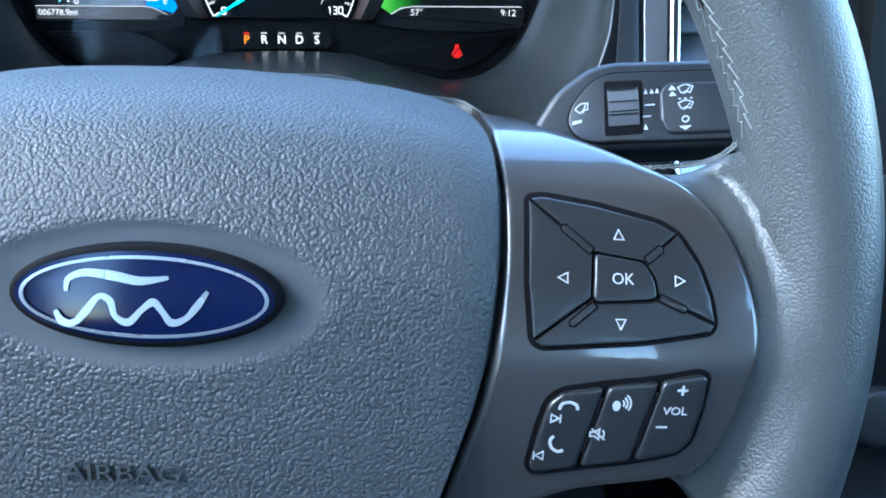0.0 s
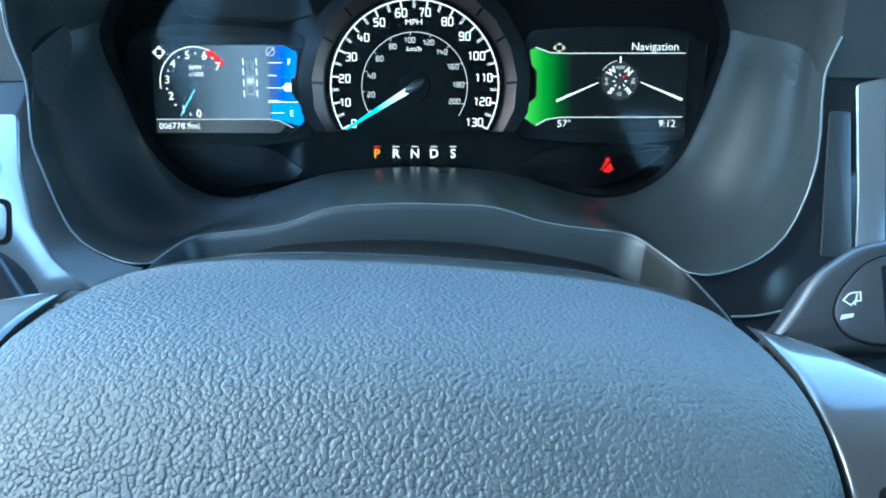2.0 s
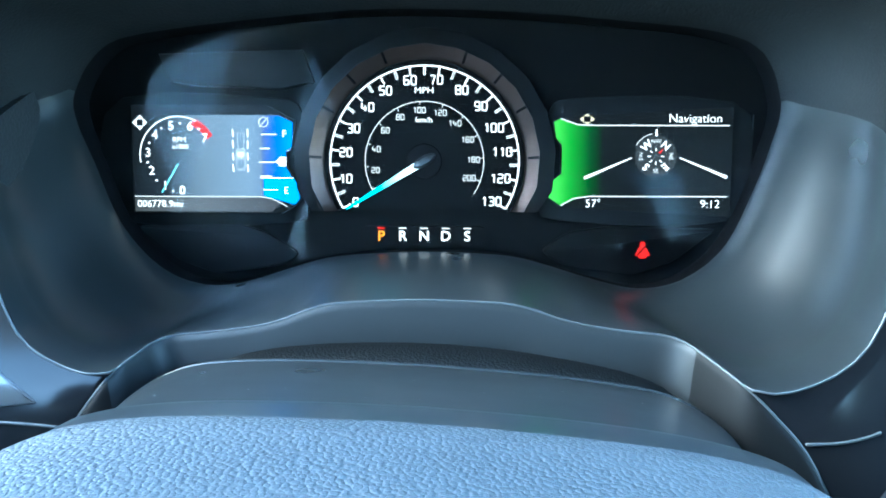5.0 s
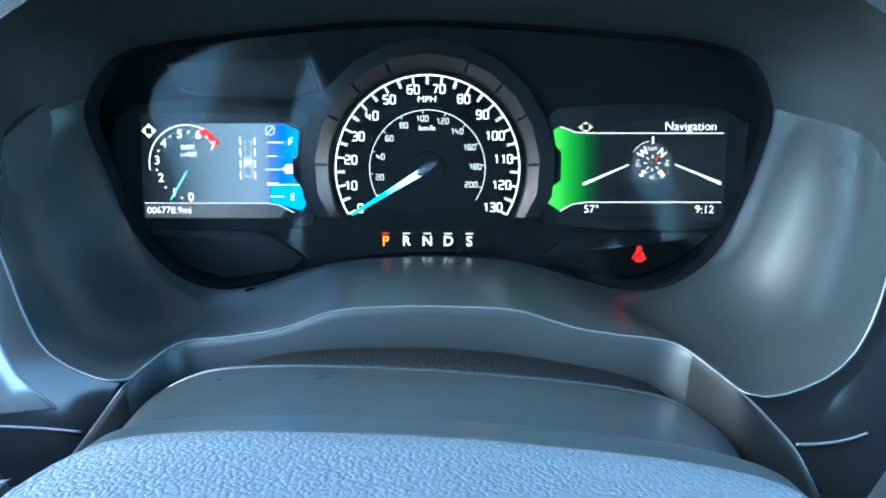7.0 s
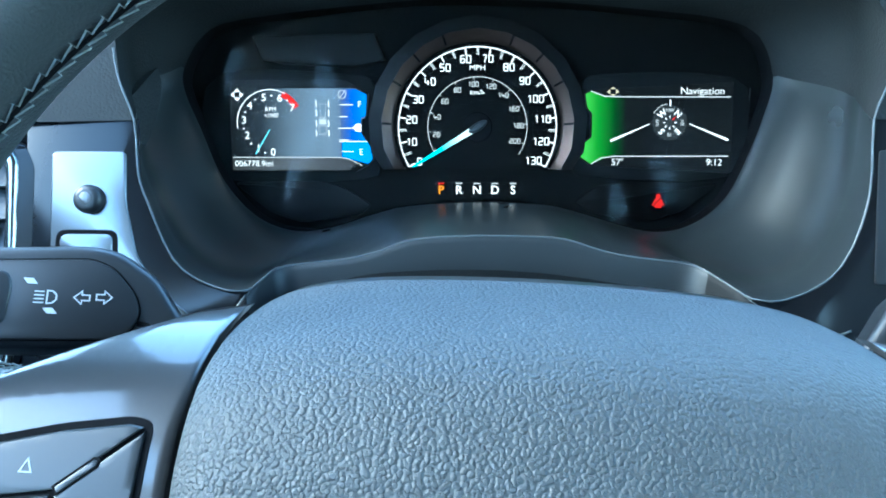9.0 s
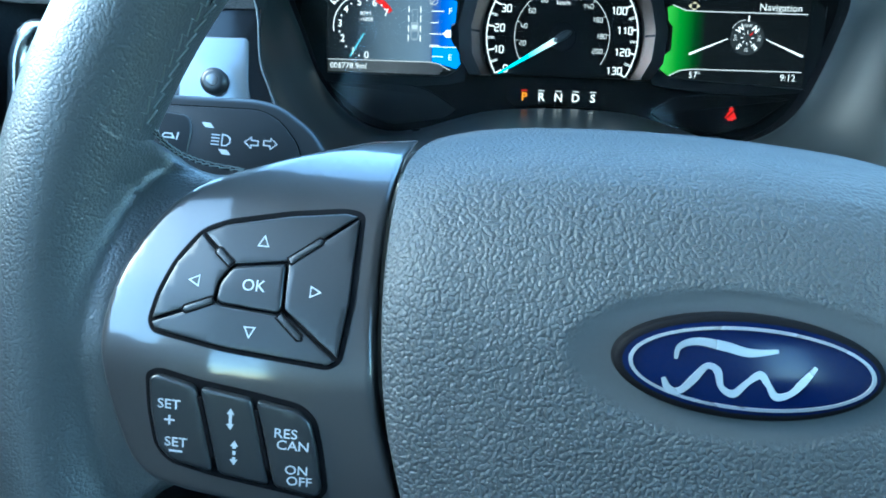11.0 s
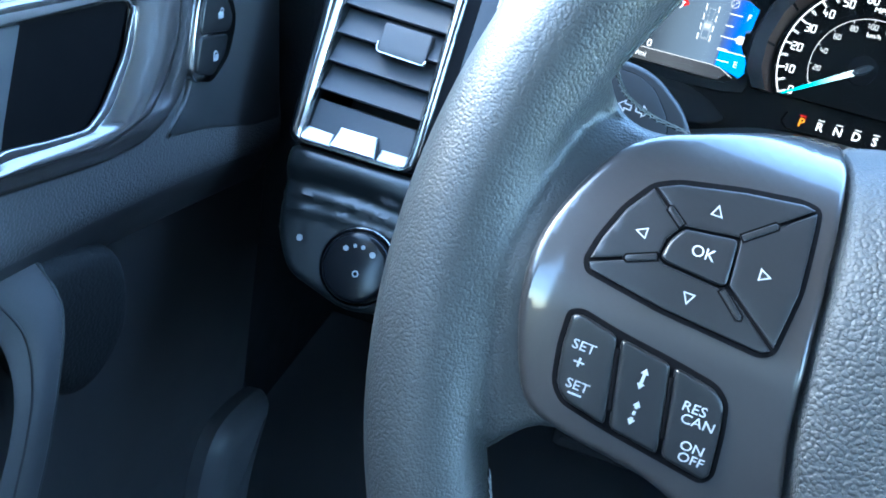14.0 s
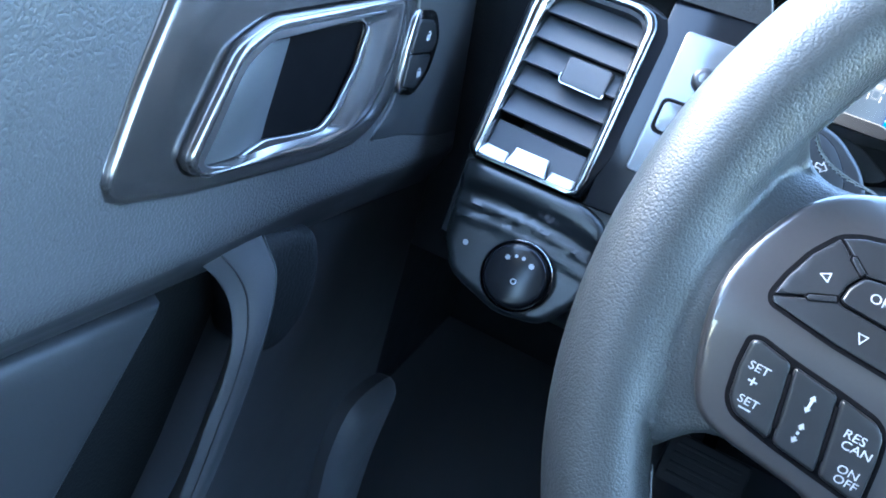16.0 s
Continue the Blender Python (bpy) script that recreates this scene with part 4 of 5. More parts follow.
for i in range(27):
    a = radians(210 - 240 * i / 26)
    c, s = math.cos(a), math.sin(a)
    L = 5.2 if i % 2 else 4.6
    if i % 2:
        for o in (-0.45, 0.45):
            part("tick", strokes([[(SC[0] + r * c - o * s, SC[1] + r * s + o * c) for r in (47.6, 43.2)]], 0.32, Z), LIT, dial)
    else:
        part("tick", strokes([[(SC[0] + r * c, SC[1] + r * s) for r in (47.6, 43.6)]], 0.85, Z), LIT, dial)
c2 = lambda X, Y: (-68.9 + X * 0.1451, 74.2 - Y * 0.1457)
SPEEDS = ((0, 236, 627), (10, 202, 545), (20, 203, 453), (30, 230, 370), (40, 280, 297), (50, 342, 240), (60, 428, 205), (70, 520, 203), (80, 608, 238), (90, 675, 293), (100, 720, 367), (110, 750, 450), (120, 745, 542), (130, 714, 622))
for k, X, Y in SPEEDS:
    part("numeral", shift(square_number(str(k), 4.2, 0.66), *c2(X, Y), Z), LIT, dial)
for k, X, Y in ((20, 307, 515), (40, 310, 442), (60, 342, 377), (80, 394, 331), (100, 460, 307), (120, 533, 316), (140, 585, 352), (160, 629, 408), (180, 650, 477), (200, 636, 541)):
    part("numeral", shift(square_number(str(k), 2.7, 0.42), *c2(X, Y), Z), LITDIM, dial)
part("unit_word", shift(words("MPH", 3.0, 0.1, bold=0.0, width=1.15), *c2(477, 240), Z), LIT, dial)
part("unit_word", shift(words("km/h", 2.6, 0.1, bold=0.0, width=1.15), *c2(477, 341), Z), LIT, dial)
part("scale_line", strokes([arc(SC, 30.2, -33, 213, 80)], 0.4, Z), LITDIM, dial)
for i in range(11):
    a = radians(213 - 246 * (i + 0.2) / 10.8)
    part("tick", strokes([[(SC[0] + r * math.cos(a), SC[1] + r * math.sin(a)) for r in (30, 28.4)]], 0.4, Z), LITDIM, dial)
part("needle_hub", shift(slab(oval(9, 9, 28), -1.2, 0.3, 0.8, 3), *SC), BLACK, dial)
ne = part("needle", layers([[(x, y, z) for x, y, z in ((-3.5, -1.5, 0), (4, -1.9, 0), (46.5, -0.5, 0), (46.5, 0.5, 0), (4, 1.9, 0), (-3.5, 1.5, 0))], [(x, y, z) for x, y, z in ((-3.0, -1.0, 1.2), (4, -1.3, 1.2), (46, -0.3, 0.6), (46, 0.3, 0.6), (4, 1.3, 1.2), (-3.0, 1.0, 1.2))]]), NEEDLE, dial, "lit cyan needle")
ne.location, ne.rotation_euler = Vector((SC[0], SC[1], 0.6)) * MM, (0, 0, radians(211.5))
part("needle_cap", layers([[(x, y, 0.8) for x, y in oval(6.5, 2.6, 20)], [(x, y, 2.2) for x, y in oval(6.2, 2.3, 20)], [(x, y, 2.7) for x, y in oval(5.2, 1.6, 20)]]), STALK, dial).matrix_local = Matrix.Translation((SC[0] * MM, SC[1] * MM, 0)) @ Matrix.Rotation(radians(211.5), 4, "Z")
# gear letters
gears = part("gear_strip", slab(rounded([(-29, -40), (29, -40), (33, -36), (31, -29.5), (-31, -29.5), (-33, -36)], 2), -7, -2), FACE, cluster)
for k, ch in enumerate("PRNDS"):
    u = -21.6 + 11.05 * k
    m = LITP if ch == "P" else LIT
    part("gear_letter", shift(words(ch, 5.0, 0.1, bold=0.1), u, -34.6, -1.9), m, gears)
    part("gear_mark", strokes([[(u - 2, -30.4), (u + 2, -30.4)]], 0.7, -1.95), LITRED if ch == "P" else LITDIM, gears)
# seat belt lamp: a plain red figure-free shape
part("warning_lamp", shift(slab([(-4.0, -2.6), (-2.2, -3.0), (-1.8, -4.2), (1.8, -4.2), (2.2, -3.0), (4.0, -2.6), (3.0, -1.2), (2.4, 0.6), (1.2, 1.6), (1.5, 3.0), (0.9, 4.3), (-0.9, 4.3), (-1.5, 3.0), (-1.2, 1.6), (-2.4, 0.6), (-3.0, -1.2)], 0, 0.1), 112.3, -41.0, -3.9), LITRED, back, "red warning lamp")
part("warning_slash", strokes([[(109.6, -43.6), (115.4, -37.2)]], 0.8, -3.78), FACE, back)

# left display: tachometer, fuel
SCL = [(-150.5, 32), (-80, 32), (-66, 24.5), (-67, 11), (-70, 9.6), (-70, 0), (-64.5, -9), (-63, -15.7), (-66, -19.2), (-73, -23.2), (-150.5, -23.2)]
dl = part("display", slab(SCL, -5, -2.4), DARKSC, cluster, "lit grey-blue display with tachometer and fuel gauge")
part("screen_ground", slab([(-149.5, 27), (-82, 27), (-74, 27), (-67, 23), (-68, 9), (-71, 8), (-71, 1), (-66, -8), (-64, -14.6), (-149.5, -14.6)], -2.6, -2.3), GREYSC, dl, smooth=0)
part("screen_bar", slab([(-149.5, -14.8), (-70, -14.8), (-78, -22.4), (-149.5, -22.4)], -2.6, -2.25), BAR, dl, smooth=0)
part("bar_line", strokes([[(-149.5, -14.7), (-84, -14.7), (-78, -15.6), (-70, -19.6)]], 0.45, -2.2), LITDIM, dl)
part("fuel_ground", slab([(-83, 26.6), (-74, 26.6), (-67, 23.2), (-67.8, 10.6), (-70.6, 9.2), (-70.6, 0.4), (-65.2, -8.6), (-63.6, -15.2), (-66, -18.6), (-72, -17), (-83, -14.4)], -2.4, -2.2), BLUESC, dl, smooth=0)
part("fuel_level", slab([(-82, -5), (-66.8, -5), (-64.6, -9), (-64, -15), (-66, -18.2), (-72, -16.8), (-82, -14.2)], -2.3, -2.1), BLUEHI, dl, smooth=0)
part("fuel_line", strokes([[(-84, -5), (-66.6, -5)]], 0.5, -2.05), LIT, dl)
c1 = lambda X, Y: (-166.0 + X * 0.148, 74.2 - Y * 0.1486)
for X0, X1, Y in ((560, 612, 384), (556, 590, 432), (552, 605, 479), (556, 596, 527), (565, 616, 574)):
    part("fuel_tick", strokes([[c1(X0, Y), c1(X1, Y)]], 0.5, -2.0), LIT, dl)
part("fuel_letter", shift(words("F", 3.6, 0.1), *c1(640, 383), -2.0), LIT, dl)
part("fuel_letter", shift(words("E", 3.6, 0.1), *c1(645, 577), -2.0), LIT, dl)
part("pump_print", shift(slab([(-1.8, -2.2), (1.8, -2.2), (1.8, 2.6), (-1.4, 2.6), (-2.6, 1.0), (-4.2, 0), (-2.4, -0.8)], 0, 0.1), *c1(634, 478), -2.0), LIT, dl)
TC = (-126.2, 6.2)
part("tach_line", strokes([arc(TC, 20.0, 190, 62, 40)], 0.5, -2.1), LIT, dl)
red = arc(TC, 20.6, 66, 30, 12) + arc(TC, 17.0, 30, 66, 12)
part("tach_red", slab(red, -2.2, -2.05), LITRED, dl)
for k, (X, Y) in enumerate(((280, 578), (220, 562), (174, 510), (162, 448), (187, 388), (245, 356), (311, 358), (362, 398))):
    part("numeral", shift(words(str(k), 4.4, 0.1, bold=0.05), *c1(X, Y), -2.0), LIT, dl)
for X, Y in ((247, 580), (190, 543), (160, 481), (168, 414), (211, 363), (277, 347), (342, 366)):
    part("tach_dot", shift(slab(oval(0.6, 0.6, 8), 0, 0.1), *c1(X, Y), -2.0), LIT, dl)
part("tach_needle", strokes([[c1(268, 485), c1(208, 585)]], 0.7, -1.95), glow("lit_cyan", (0.3, 0.85, 1.0), 0.9), dl)
part("tach_word", shift(words("RPM", 2.6, 0.1, bold=-0.02), *c1(273, 403), -2.0), LIT, dl)
part("tach_word", shift(words("x1000", 2.4, 0.1, bold=-0.02), *c1(276, 427), -2.0), LIT, dl)
part("odometer", shift(words("006778.9mi", 3.5, 0.1, bold=-0.02, align="LEFT"), *c1(120, 625), -2.0), LIT, dl)
for cx, cy, sc, par in ((135, 344, 1, dl),):
    cu, cv = c1(cx, cy)
    for a in (0, 90, 180, 270):
        d = (math.cos(radians(a)), math.sin(radians(a)))
        part("menu_print", slab([(cu + d[0] * 3.8, cv + d[1] * 3.8), (cu + d[0] * 1.7 - d[1] * 2.0, cv + d[1] * 1.7 + d[0] * 2.0), (cu + d[0] * 1.7 + d[1] * 2.0, cv + d[1] * 1.7 - d[0] * 2.0)], -2.2, -2.05), LIT, dl)
# truck seen from above between lane dashes
for X in (460, 512):
    for Y in (380, 418, 460, 500):
        part("lane_dash", strokes([[c1(X, Y - 13), c1(X + (1 if X > 480 else 2), Y + 13)]], 0.6, -2.0), LIT, dl)
TRUCK = glow("lit_truck", (0.5, 0.54, 0.62), 0.55)
TRUCKHI = glow("lit_truck_roof", (0.8, 0.82, 0.88), 0.7)
part("truck_print", strokes([[c1(475, 380), c1(500, 380), c1(497, 435), c1(480, 435), c1(475, 380)]], 0.4, -2.0), TRUCK, dl)
part("truck_print", slab(rounded([c1(470, 432), c1(505, 432), c1(507, 470), c1(504, 508), c1(472, 508), c1(469, 470)], 1.2), -2.1, -2.0), TRUCK, dl)
part("truck_roof", slab(rounded([c1(474, 444), c1(501, 444), c1(499, 462), c1(476, 462)], 0.6), -2.0, -1.9), TRUCKHI, dl)
part("truck_bed", slab(rounded([c1(475, 472), c1(500, 472), c1(500, 500), c1(475, 500)], 0.6), -2.0, -1.9), GREYSC, dl)
part("stop_print", strokes([arc(c1(568, 342), 2.4, 0, 360, 16), [c1(554, 358), c1(584, 326)]], 0.4, -2.0), LITDIM, dl)
part("display_frame", slab(curve2([(-156, 36), (-80, 36), (-62, 27), (-60, -16), (-70, -28), (-156, -28), (-168, 4)], 3, True), -7, -4.8, 0.5, 2), SHADOW, cluster)
part("upper_shelf", slab([(-136, 58), (-62, 60), (-56, 44), (-74, 40), (-118, 42), (-130, 44)], -7, -3, 1, 2), SHADOW, cluster)
part("lower_lobe", slab(rounded([(-150, -30), (-96, -29), (-82, -33), (-64, -44), (-72, -50), (-108, -55), (-128, -48)], 4), -7, -4, 1, 2), SHADOW, cluster)
part("lower_lobe", slab(rounded([(150, -30), (96, -29), (74, -32), (60, -42), (72, -49), (108, -54), (128, -47)], 4), -7.0, -6.95 + 2.9, 1, 2), FACE, cluster)

# right display: compass page
c3 = lambda X, Y: (51.9 + X * 0.1618, 80.1 - Y * 0.1625)
SCR = [c3(*p) for p in ((85, 345), (105, 330), (640, 300), (640, 640), (110, 612), (70, 580), (80, 530), (110, 505), (110, 418), (92, 395))]
dr = part("display", slab(SCR, -5, -2.4), DARKSC, cluster, "dark display with a green edge and a compass")
part("green_edge", slab([c3(*p) for p in ((88, 347), (108, 336), (170, 357), (300, 361), (300, 573), (180, 577), (112, 606), (74, 580), (83, 532), (114, 506), (114, 418), (95, 396))], -2.6, -2.2), GREEN, dr, smooth=0)
part("top_line", strokes([[c3(*p) for p in ((108, 336), (160, 355), (220, 357), (630, 357))]], 0.6, -2.1), LITDIM, dr)
part("bottom_line", strokes([[c3(*p) for p in ((112, 606), (150, 584), (200, 577), (628, 576))]], 0.6, -2.1), LITDIM, dr)
part("title_word", shift(words("Navigation", 4.3, 0.1, bold=-0.05), *c3(524, 336), -2.0), LIT, dr)
part("temperature", shift(words("57°", 4.0, 0.1, bold=-0.05), *c3(213, 600), -2.0), LIT, dr)
part("clock", shift(words("9:12", 4.0, 0.1, bold=-0.05), *c3(576, 600), -2.0), LIT, dr)
cc = c3(405, 452)
part("compass_disc", slab(oval(10.6, 10.6, 40, cc), -2.2, -2.05), glow("lit_disc", (0.025, 0.027, 0.03), 1.0), dr)
for ch, a, s in (("N", 48, 3.6), ("E", -48, 3.6), ("S", 228, 3.6), ("W", 132, 3.6)):
    part("compass_letter", shift(words(ch, s, 0.1, bold=0.12), cc[0] + 7.0 * math.cos(radians(a)), cc[1] + 7.0 * math.sin(radians(a)), -2.0, a - 90), LIT, dr)
for ch, a in (("NW", 90), ("NE", 0), ("SE", -90), ("SW", 180)):
    part("compass_letter", shift(words(ch, 2.0, 0.1), cc[0] + 7.4 * math.cos(radians(a)), cc[1] + 7.4 * math.sin(radians(a)), -2.0, a - 90 if a in (0, 180) else 0), LITDIM, dr)
for a in range(0, 360, 45):
    if a != 45:
        part("compass_tick", strokes([[(cc[0] + r * math.cos(radians(a)), cc[1] + r * math.sin(radians(a))) for r in (2.6, 4.2)]], 0.5, -2.0), LIT, dr)
part("compass_north", slab([(cc[0] + 2, cc[1] + 1.2), (cc[0] + 1.2, cc[1] + 2), (cc[0] + 4, cc[1] + 4.2)], -2.0, -1.9), LITRED, dr)
part("compass_mark", strokes([[c3(405, 368), c3(405, 390)]], 0.9, -2.0), LIT, dr)
part("compass_arc", strokes([arc(cc, 11.4, 100, 150, 12)], 0.35, -2.0), LITDIM, dr)
for a, b in (((330, 457), (184, 520)), ((478, 456), (626, 516))):
    p, q = Vector(c3(*a)), Vector(c3(*b))
    d = (q - p).normalized()
    k = Vector((-d.y, d.x))
    part("horizon_blade", slab([tuple(x) for x in (p - k * 0.25, q - k * 0.75, q + k * 0.75, p + k * 0.25)], -2.1, -2.0), LIT, dr)
cu, cv = c3(190, 338)
for a in (0, 90, 180, 270):
    d = (math.cos(radians(a)), math.sin(radians(a)))
    part("menu_print", slab([(cu + d[0] * 3.8, cv + d[1] * 2.8), (cu + d[0] * 1.7 - d[1] * 1.8, cv + d[1] * 1.5 + d[0] * 1.6), (cu + d[0] * 1.7 + d[1] * 1.8, cv + d[1] * 1.5 - d[0] * 1.6)], -2.2, -2.05), glow("lit_amber", (0.75, 0.6, 0.4), 0.8), dr)
part("display_frame", slab(curve2([(156, 34), (80, 36), (63, 27), (60, -16), (70, -26), (154, -26), (166, 8)], 3, True), -7, -4.8, 0.5, 2), SHADOW, cluster)
part("frame_edge", strokes([curve2([(167, 28), (166, 12), (162, -6), (157, -20)], 5)], 0.6, -6.6), SMOOTH, cluster)
LENSIN = inset(curve2(LENS, 4, True), 0.6)
lens = part("lens", layers([[(*p, 3.0) for p in LENSIN], [(*p, 4.0) for p in LENSIN]]), GLASS, cluster, "clear plastic lens over the dials")
lens.visible_shadow = False


# ---- dashboard ----
dash = thing("dashboard", Matrix.Identity(4), "dark grey moulded dashboard with hooded instrument binnacle", "dashboard", kind="structure")


def at(m, p):
    return m @ (Vector((p[0], p[1], p[2] if len(p) > 2 else 0)) * MM)


FRONT = [(0, 172), (-80, 170), (-130, 164), (-158, 154), (-177, 141), (-184, 124), (-181, 102), (-173, 82), (-170.5, 56), (-166, 43), (-153, 15), (-136, 3), (-117, 0.2), (-110, 12.4, -30), (-87, 14.5, -30), (-63, 18, -30), (-42, 26.7, -30), (-5, 28.6, -30), (37.5, 27.5, -30), (61, 19.6, -30), (80, 16.7, -30), (105, 14.4, -30), (122, -3.0), (145, -1), (165, 13.5), (178, 45), (181, 83), (189, 102), (192, 124), (185, 141), (166, 154), (138, 164), (85, 170)]


def anchored(pts, keys, counts):
    """Points along a closed outline: so many between one key point and the next, evenly spaced."""
    out, m = [], len(pts)
    for k, c in enumerate(counts):
        i, j = keys[k], keys[(k + 1) % len(keys)]
        run = [pts[(i + q) % m] for q in range((j - i) % m + 1)]
        ds = [0.0]
        for p, q in zip(run, run[1:]):
            ds.append(ds[-1] + (q - p).length)
        for q in range(c):
            d = ds[-1] * q / c
            w = max(x for x in range(len(ds) - 1) if ds[x] <= d + 1e-12)
            out.append(run[w].lerp(run[w + 1], (d - ds[w]) / max(ds[w + 1] - ds[w], 1e-9)))
    return out


FRONTC = [p if len(p) > 2 else (*p, 0) for p in FRONT]
front3 = [at(FASCIA, p) for p in curve2(FRONTC, 3, True)]
LENS2 = LENS[22:] + LENS[:22]
lens3 = [at(CLUSTER, (p[0], p[1], 12.0)) for p in curve2(LENS2, 3, True)]
back3 = [at(CLUSTER, (p[0] * 0.99, p[1] * 0.99, -8.0)) for p in curve2(LENS2, 3, True)]
COUNTS = (40, 30, 44, 44, 30, 40)
FK, LK = (0, 21, 36, 51, 66, 78), (0, 12, 27, 39, 51, 66)
fl, ll, lb = anchored(front3, FK, COUNTS), anchored(lens3, LK, COUNTS), anchored(back3, LK, COUNTS)
rings = []
for k in range(9):
    t = k / 8
    ring = []
    for a, b in zip(fl, ll):
        p = a * (1 - t) + b * t
        d = Vector((p.x - 0.0, 0, (p.z - 0.64) * 1.6))
        k = min(1.0, max(0.0, (abs(p.x) - 0.06) / 0.07))
        ring.append(tuple((p + d.normalized() * 0.013 * k * math.sin(math.pi * t) ** 1.6 * lerp(((0.67, 1), (0.76, 0.3)), p.z)) * 1000))
    rings.append(ring)
rings.append([tuple((b + (c - b) * 0.25) * 1000) for b, c in zip(ll, lb)])
part("binnacle", layers([r[40:189] for r in rings], False, False, False), PANEL, dash, "smooth dark grey surround of the cluster", 35)
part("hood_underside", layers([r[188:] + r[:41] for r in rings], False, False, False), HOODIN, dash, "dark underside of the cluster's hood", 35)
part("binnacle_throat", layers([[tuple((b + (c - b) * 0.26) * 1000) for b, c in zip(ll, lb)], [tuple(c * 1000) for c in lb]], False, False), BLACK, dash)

# pale beads: the bright line on the front edge, put in as colour
for a, b in ((34, 72), (157, 192)):
    part("binnacle_edge", tube([tuple((p + Vector((0, -0.0012, 0.0006))) * 1000) for p in fl[a:b]], rounded([(-0.45, -0.45), (0.45, -0.45), (0.45, 0.45), (-0.45, 0.45)], 0.4)), EDGE, dash, smooth=180)

# cut-out round the steering column
lip = [(-146, -40), (-132, -21.4), (-117, 0.2), (-110, 12.4, -30), (-87, 14.5, -30), (-63, 18, -30), (-42, 26.7, -30), (-5, 28.6, -30), (37.5, 27.5, -30), (61, 19.6, -30), (80, 16.7, -30), (105, 14.4, -30), (122, -3.0), (142, -24.5), (150, -42)]
def soften(pts, r, seg=5):
    """A 3D line with its corners rounded off."""
    out = [pts[0]]
    for a, b, c in zip(pts, pts[1:], pts[2:]):
        k = min(r, (a - b).length * 0.45, (c - b).length * 0.45)
        p, q = b + (a - b).normalized() * k, b + (c - b).normalized() * k
        out += [p * (1 - t) ** 2 + b * 2 * t * (1 - t) + q * t * t for t in [j / seg for j in range(seg + 1)]]
    return out + [pts[-1]]


lip3 = soften([at(FASCIA, p) for p in lip], 0.010)
rings = []
for w, fwd, drop in ((1.0, 0, 0), (0.997, -0.0012, -0.0008), (0.993, -0.0022, -0.003), (0.985, -0.004, -0.008), (0.975, -0.007, -0.016), (0.965, -0.008, -0.025), (0.955, 0.002, -0.032), (0.94, 0.045, -0.038)):
    rings.append([tuple(Vector((p.x * w, p.y + fwd, p.z + drop)) * 1000) for p in lip3])
part("column_arch", layers([r[9:67] for r in rings], False, False, False), ARCH, dash, smooth=180)
# both ends of the same arch, near-black so the colour carries their shade
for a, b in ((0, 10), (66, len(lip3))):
    part("arch_side_shaded", layers([r[a:b] for r in rings], False, False, False), SHADOW, dash, "side of the column cut-out with its shade in the colour", smooth=180)
# edge highlights of trim and arch, drawn with the same pale beads
for line in ([(142, -22.6), (152.5, -22.2), (162, -20.4), (169, -18)], [(-170, -18.6), (-150, -19.4), (-135, -20.6)]):
    part("trim_edge", tube([tuple(at(FASCIA, (*p, 0.2)) * 1000) for p in curve2(line, 4)], rounded([(-0.5, -0.5), (0.5, -0.5), (0.5, 0.5), (-0.5, 0.5)], 0.4)), EDGE, dash, smooth=180)
part("arch_edge", tube([tuple(p * 1000) for p in lip3], rounded([(-0.5, -0.5), (0.5, -0.5), (0.5, 0.5), (-0.5, 0.5)], 0.4)), EDGE, dash, smooth=180)

# glossy trim on both sides of the binnacle
LEFT = [(-226, 83)] + curve2([(-172, 83), (-170.8, 56), (-166.3, 43), (-153.3, 14.7), (-136.3, 2.7), (-117.5, 0)], 4) + [(-132.5, -21.5), (-147, -42), (-226, -44)]
RIGHT = curve2([(181.3, 84), (178.3, 45), (165.3, 13), (145.5, -1.5), (122.5, -3.6)], 4) + [(142.5, -25), (151, -42), (200, -44), (214, -40), (214, 60), (214, 86)]
SILVER_L = [(-213, 67), (-177, 67), (-176.5, 42), (-171, 17), (-161, 1), (-144, -12), (-170, -14.5), (-213, -16.5)]
SILVER_R = [(195.5, 80), (211, 84), (212, 30), (212, -20), (195, -20), (196.5, 30)]
fascia = part("fascia_base", shift(slab([(-222, -58), (-150, -58), (150, -60), (230, -130), (520, -130), (520, 80), (206, 80), (150, -42), (-146, -42), (-226, -36)], -40, -14), 0, 0), PANEL, dash)
fascia.matrix_world = FASCIA
gl = part("gloss_trim", slab(LEFT, -3, -0.6, 1.2, 2), DARKGLOSS, dash, "glossy black trim panel")
part("silver_panel", slab(rounded(SILVER_L, 3, 3), -3, 0.4, 1.0, 3), GLOSS, gl, "glossy silver panel")
gl.matrix_world = FASCIA
part("round_knob", shift(slab(oval(7, 7, 28), -1, 6, 3.2, 4), -193.5, 43.5), STALK, gl, "small round dark knob")
part("round_knob", shift(slab(oval(3.2, 3.2, 20), 5.4, 6.25, 0.4, 2), -193.5, 43.5), GUN, gl)
part("push_switch", slab(rounded([(-210, 8), (-180, 8), (-180, 29), (-210, 29)], 5), -1, 0.55), BLACK, gl)
part("push_switch", slab(rounded([(-208, 10), (-182.5, 10), (-182.5, 27), (-208, 27)], 4), 0, 1.0, 0.5, 3), GLOSS, gl)
gr = part("gloss_trim", slab(RIGHT, -3, -0.6, 1.2, 2), DARKGLOSS, dash, "glossy black trim panel")
part("silver_panel", slab(rounded(SILVER_R, 2, 3), -3, 0.4, 1.0, 3), GLOSS, gr, "glossy silver panel")
gr.matrix_world = FASCIA
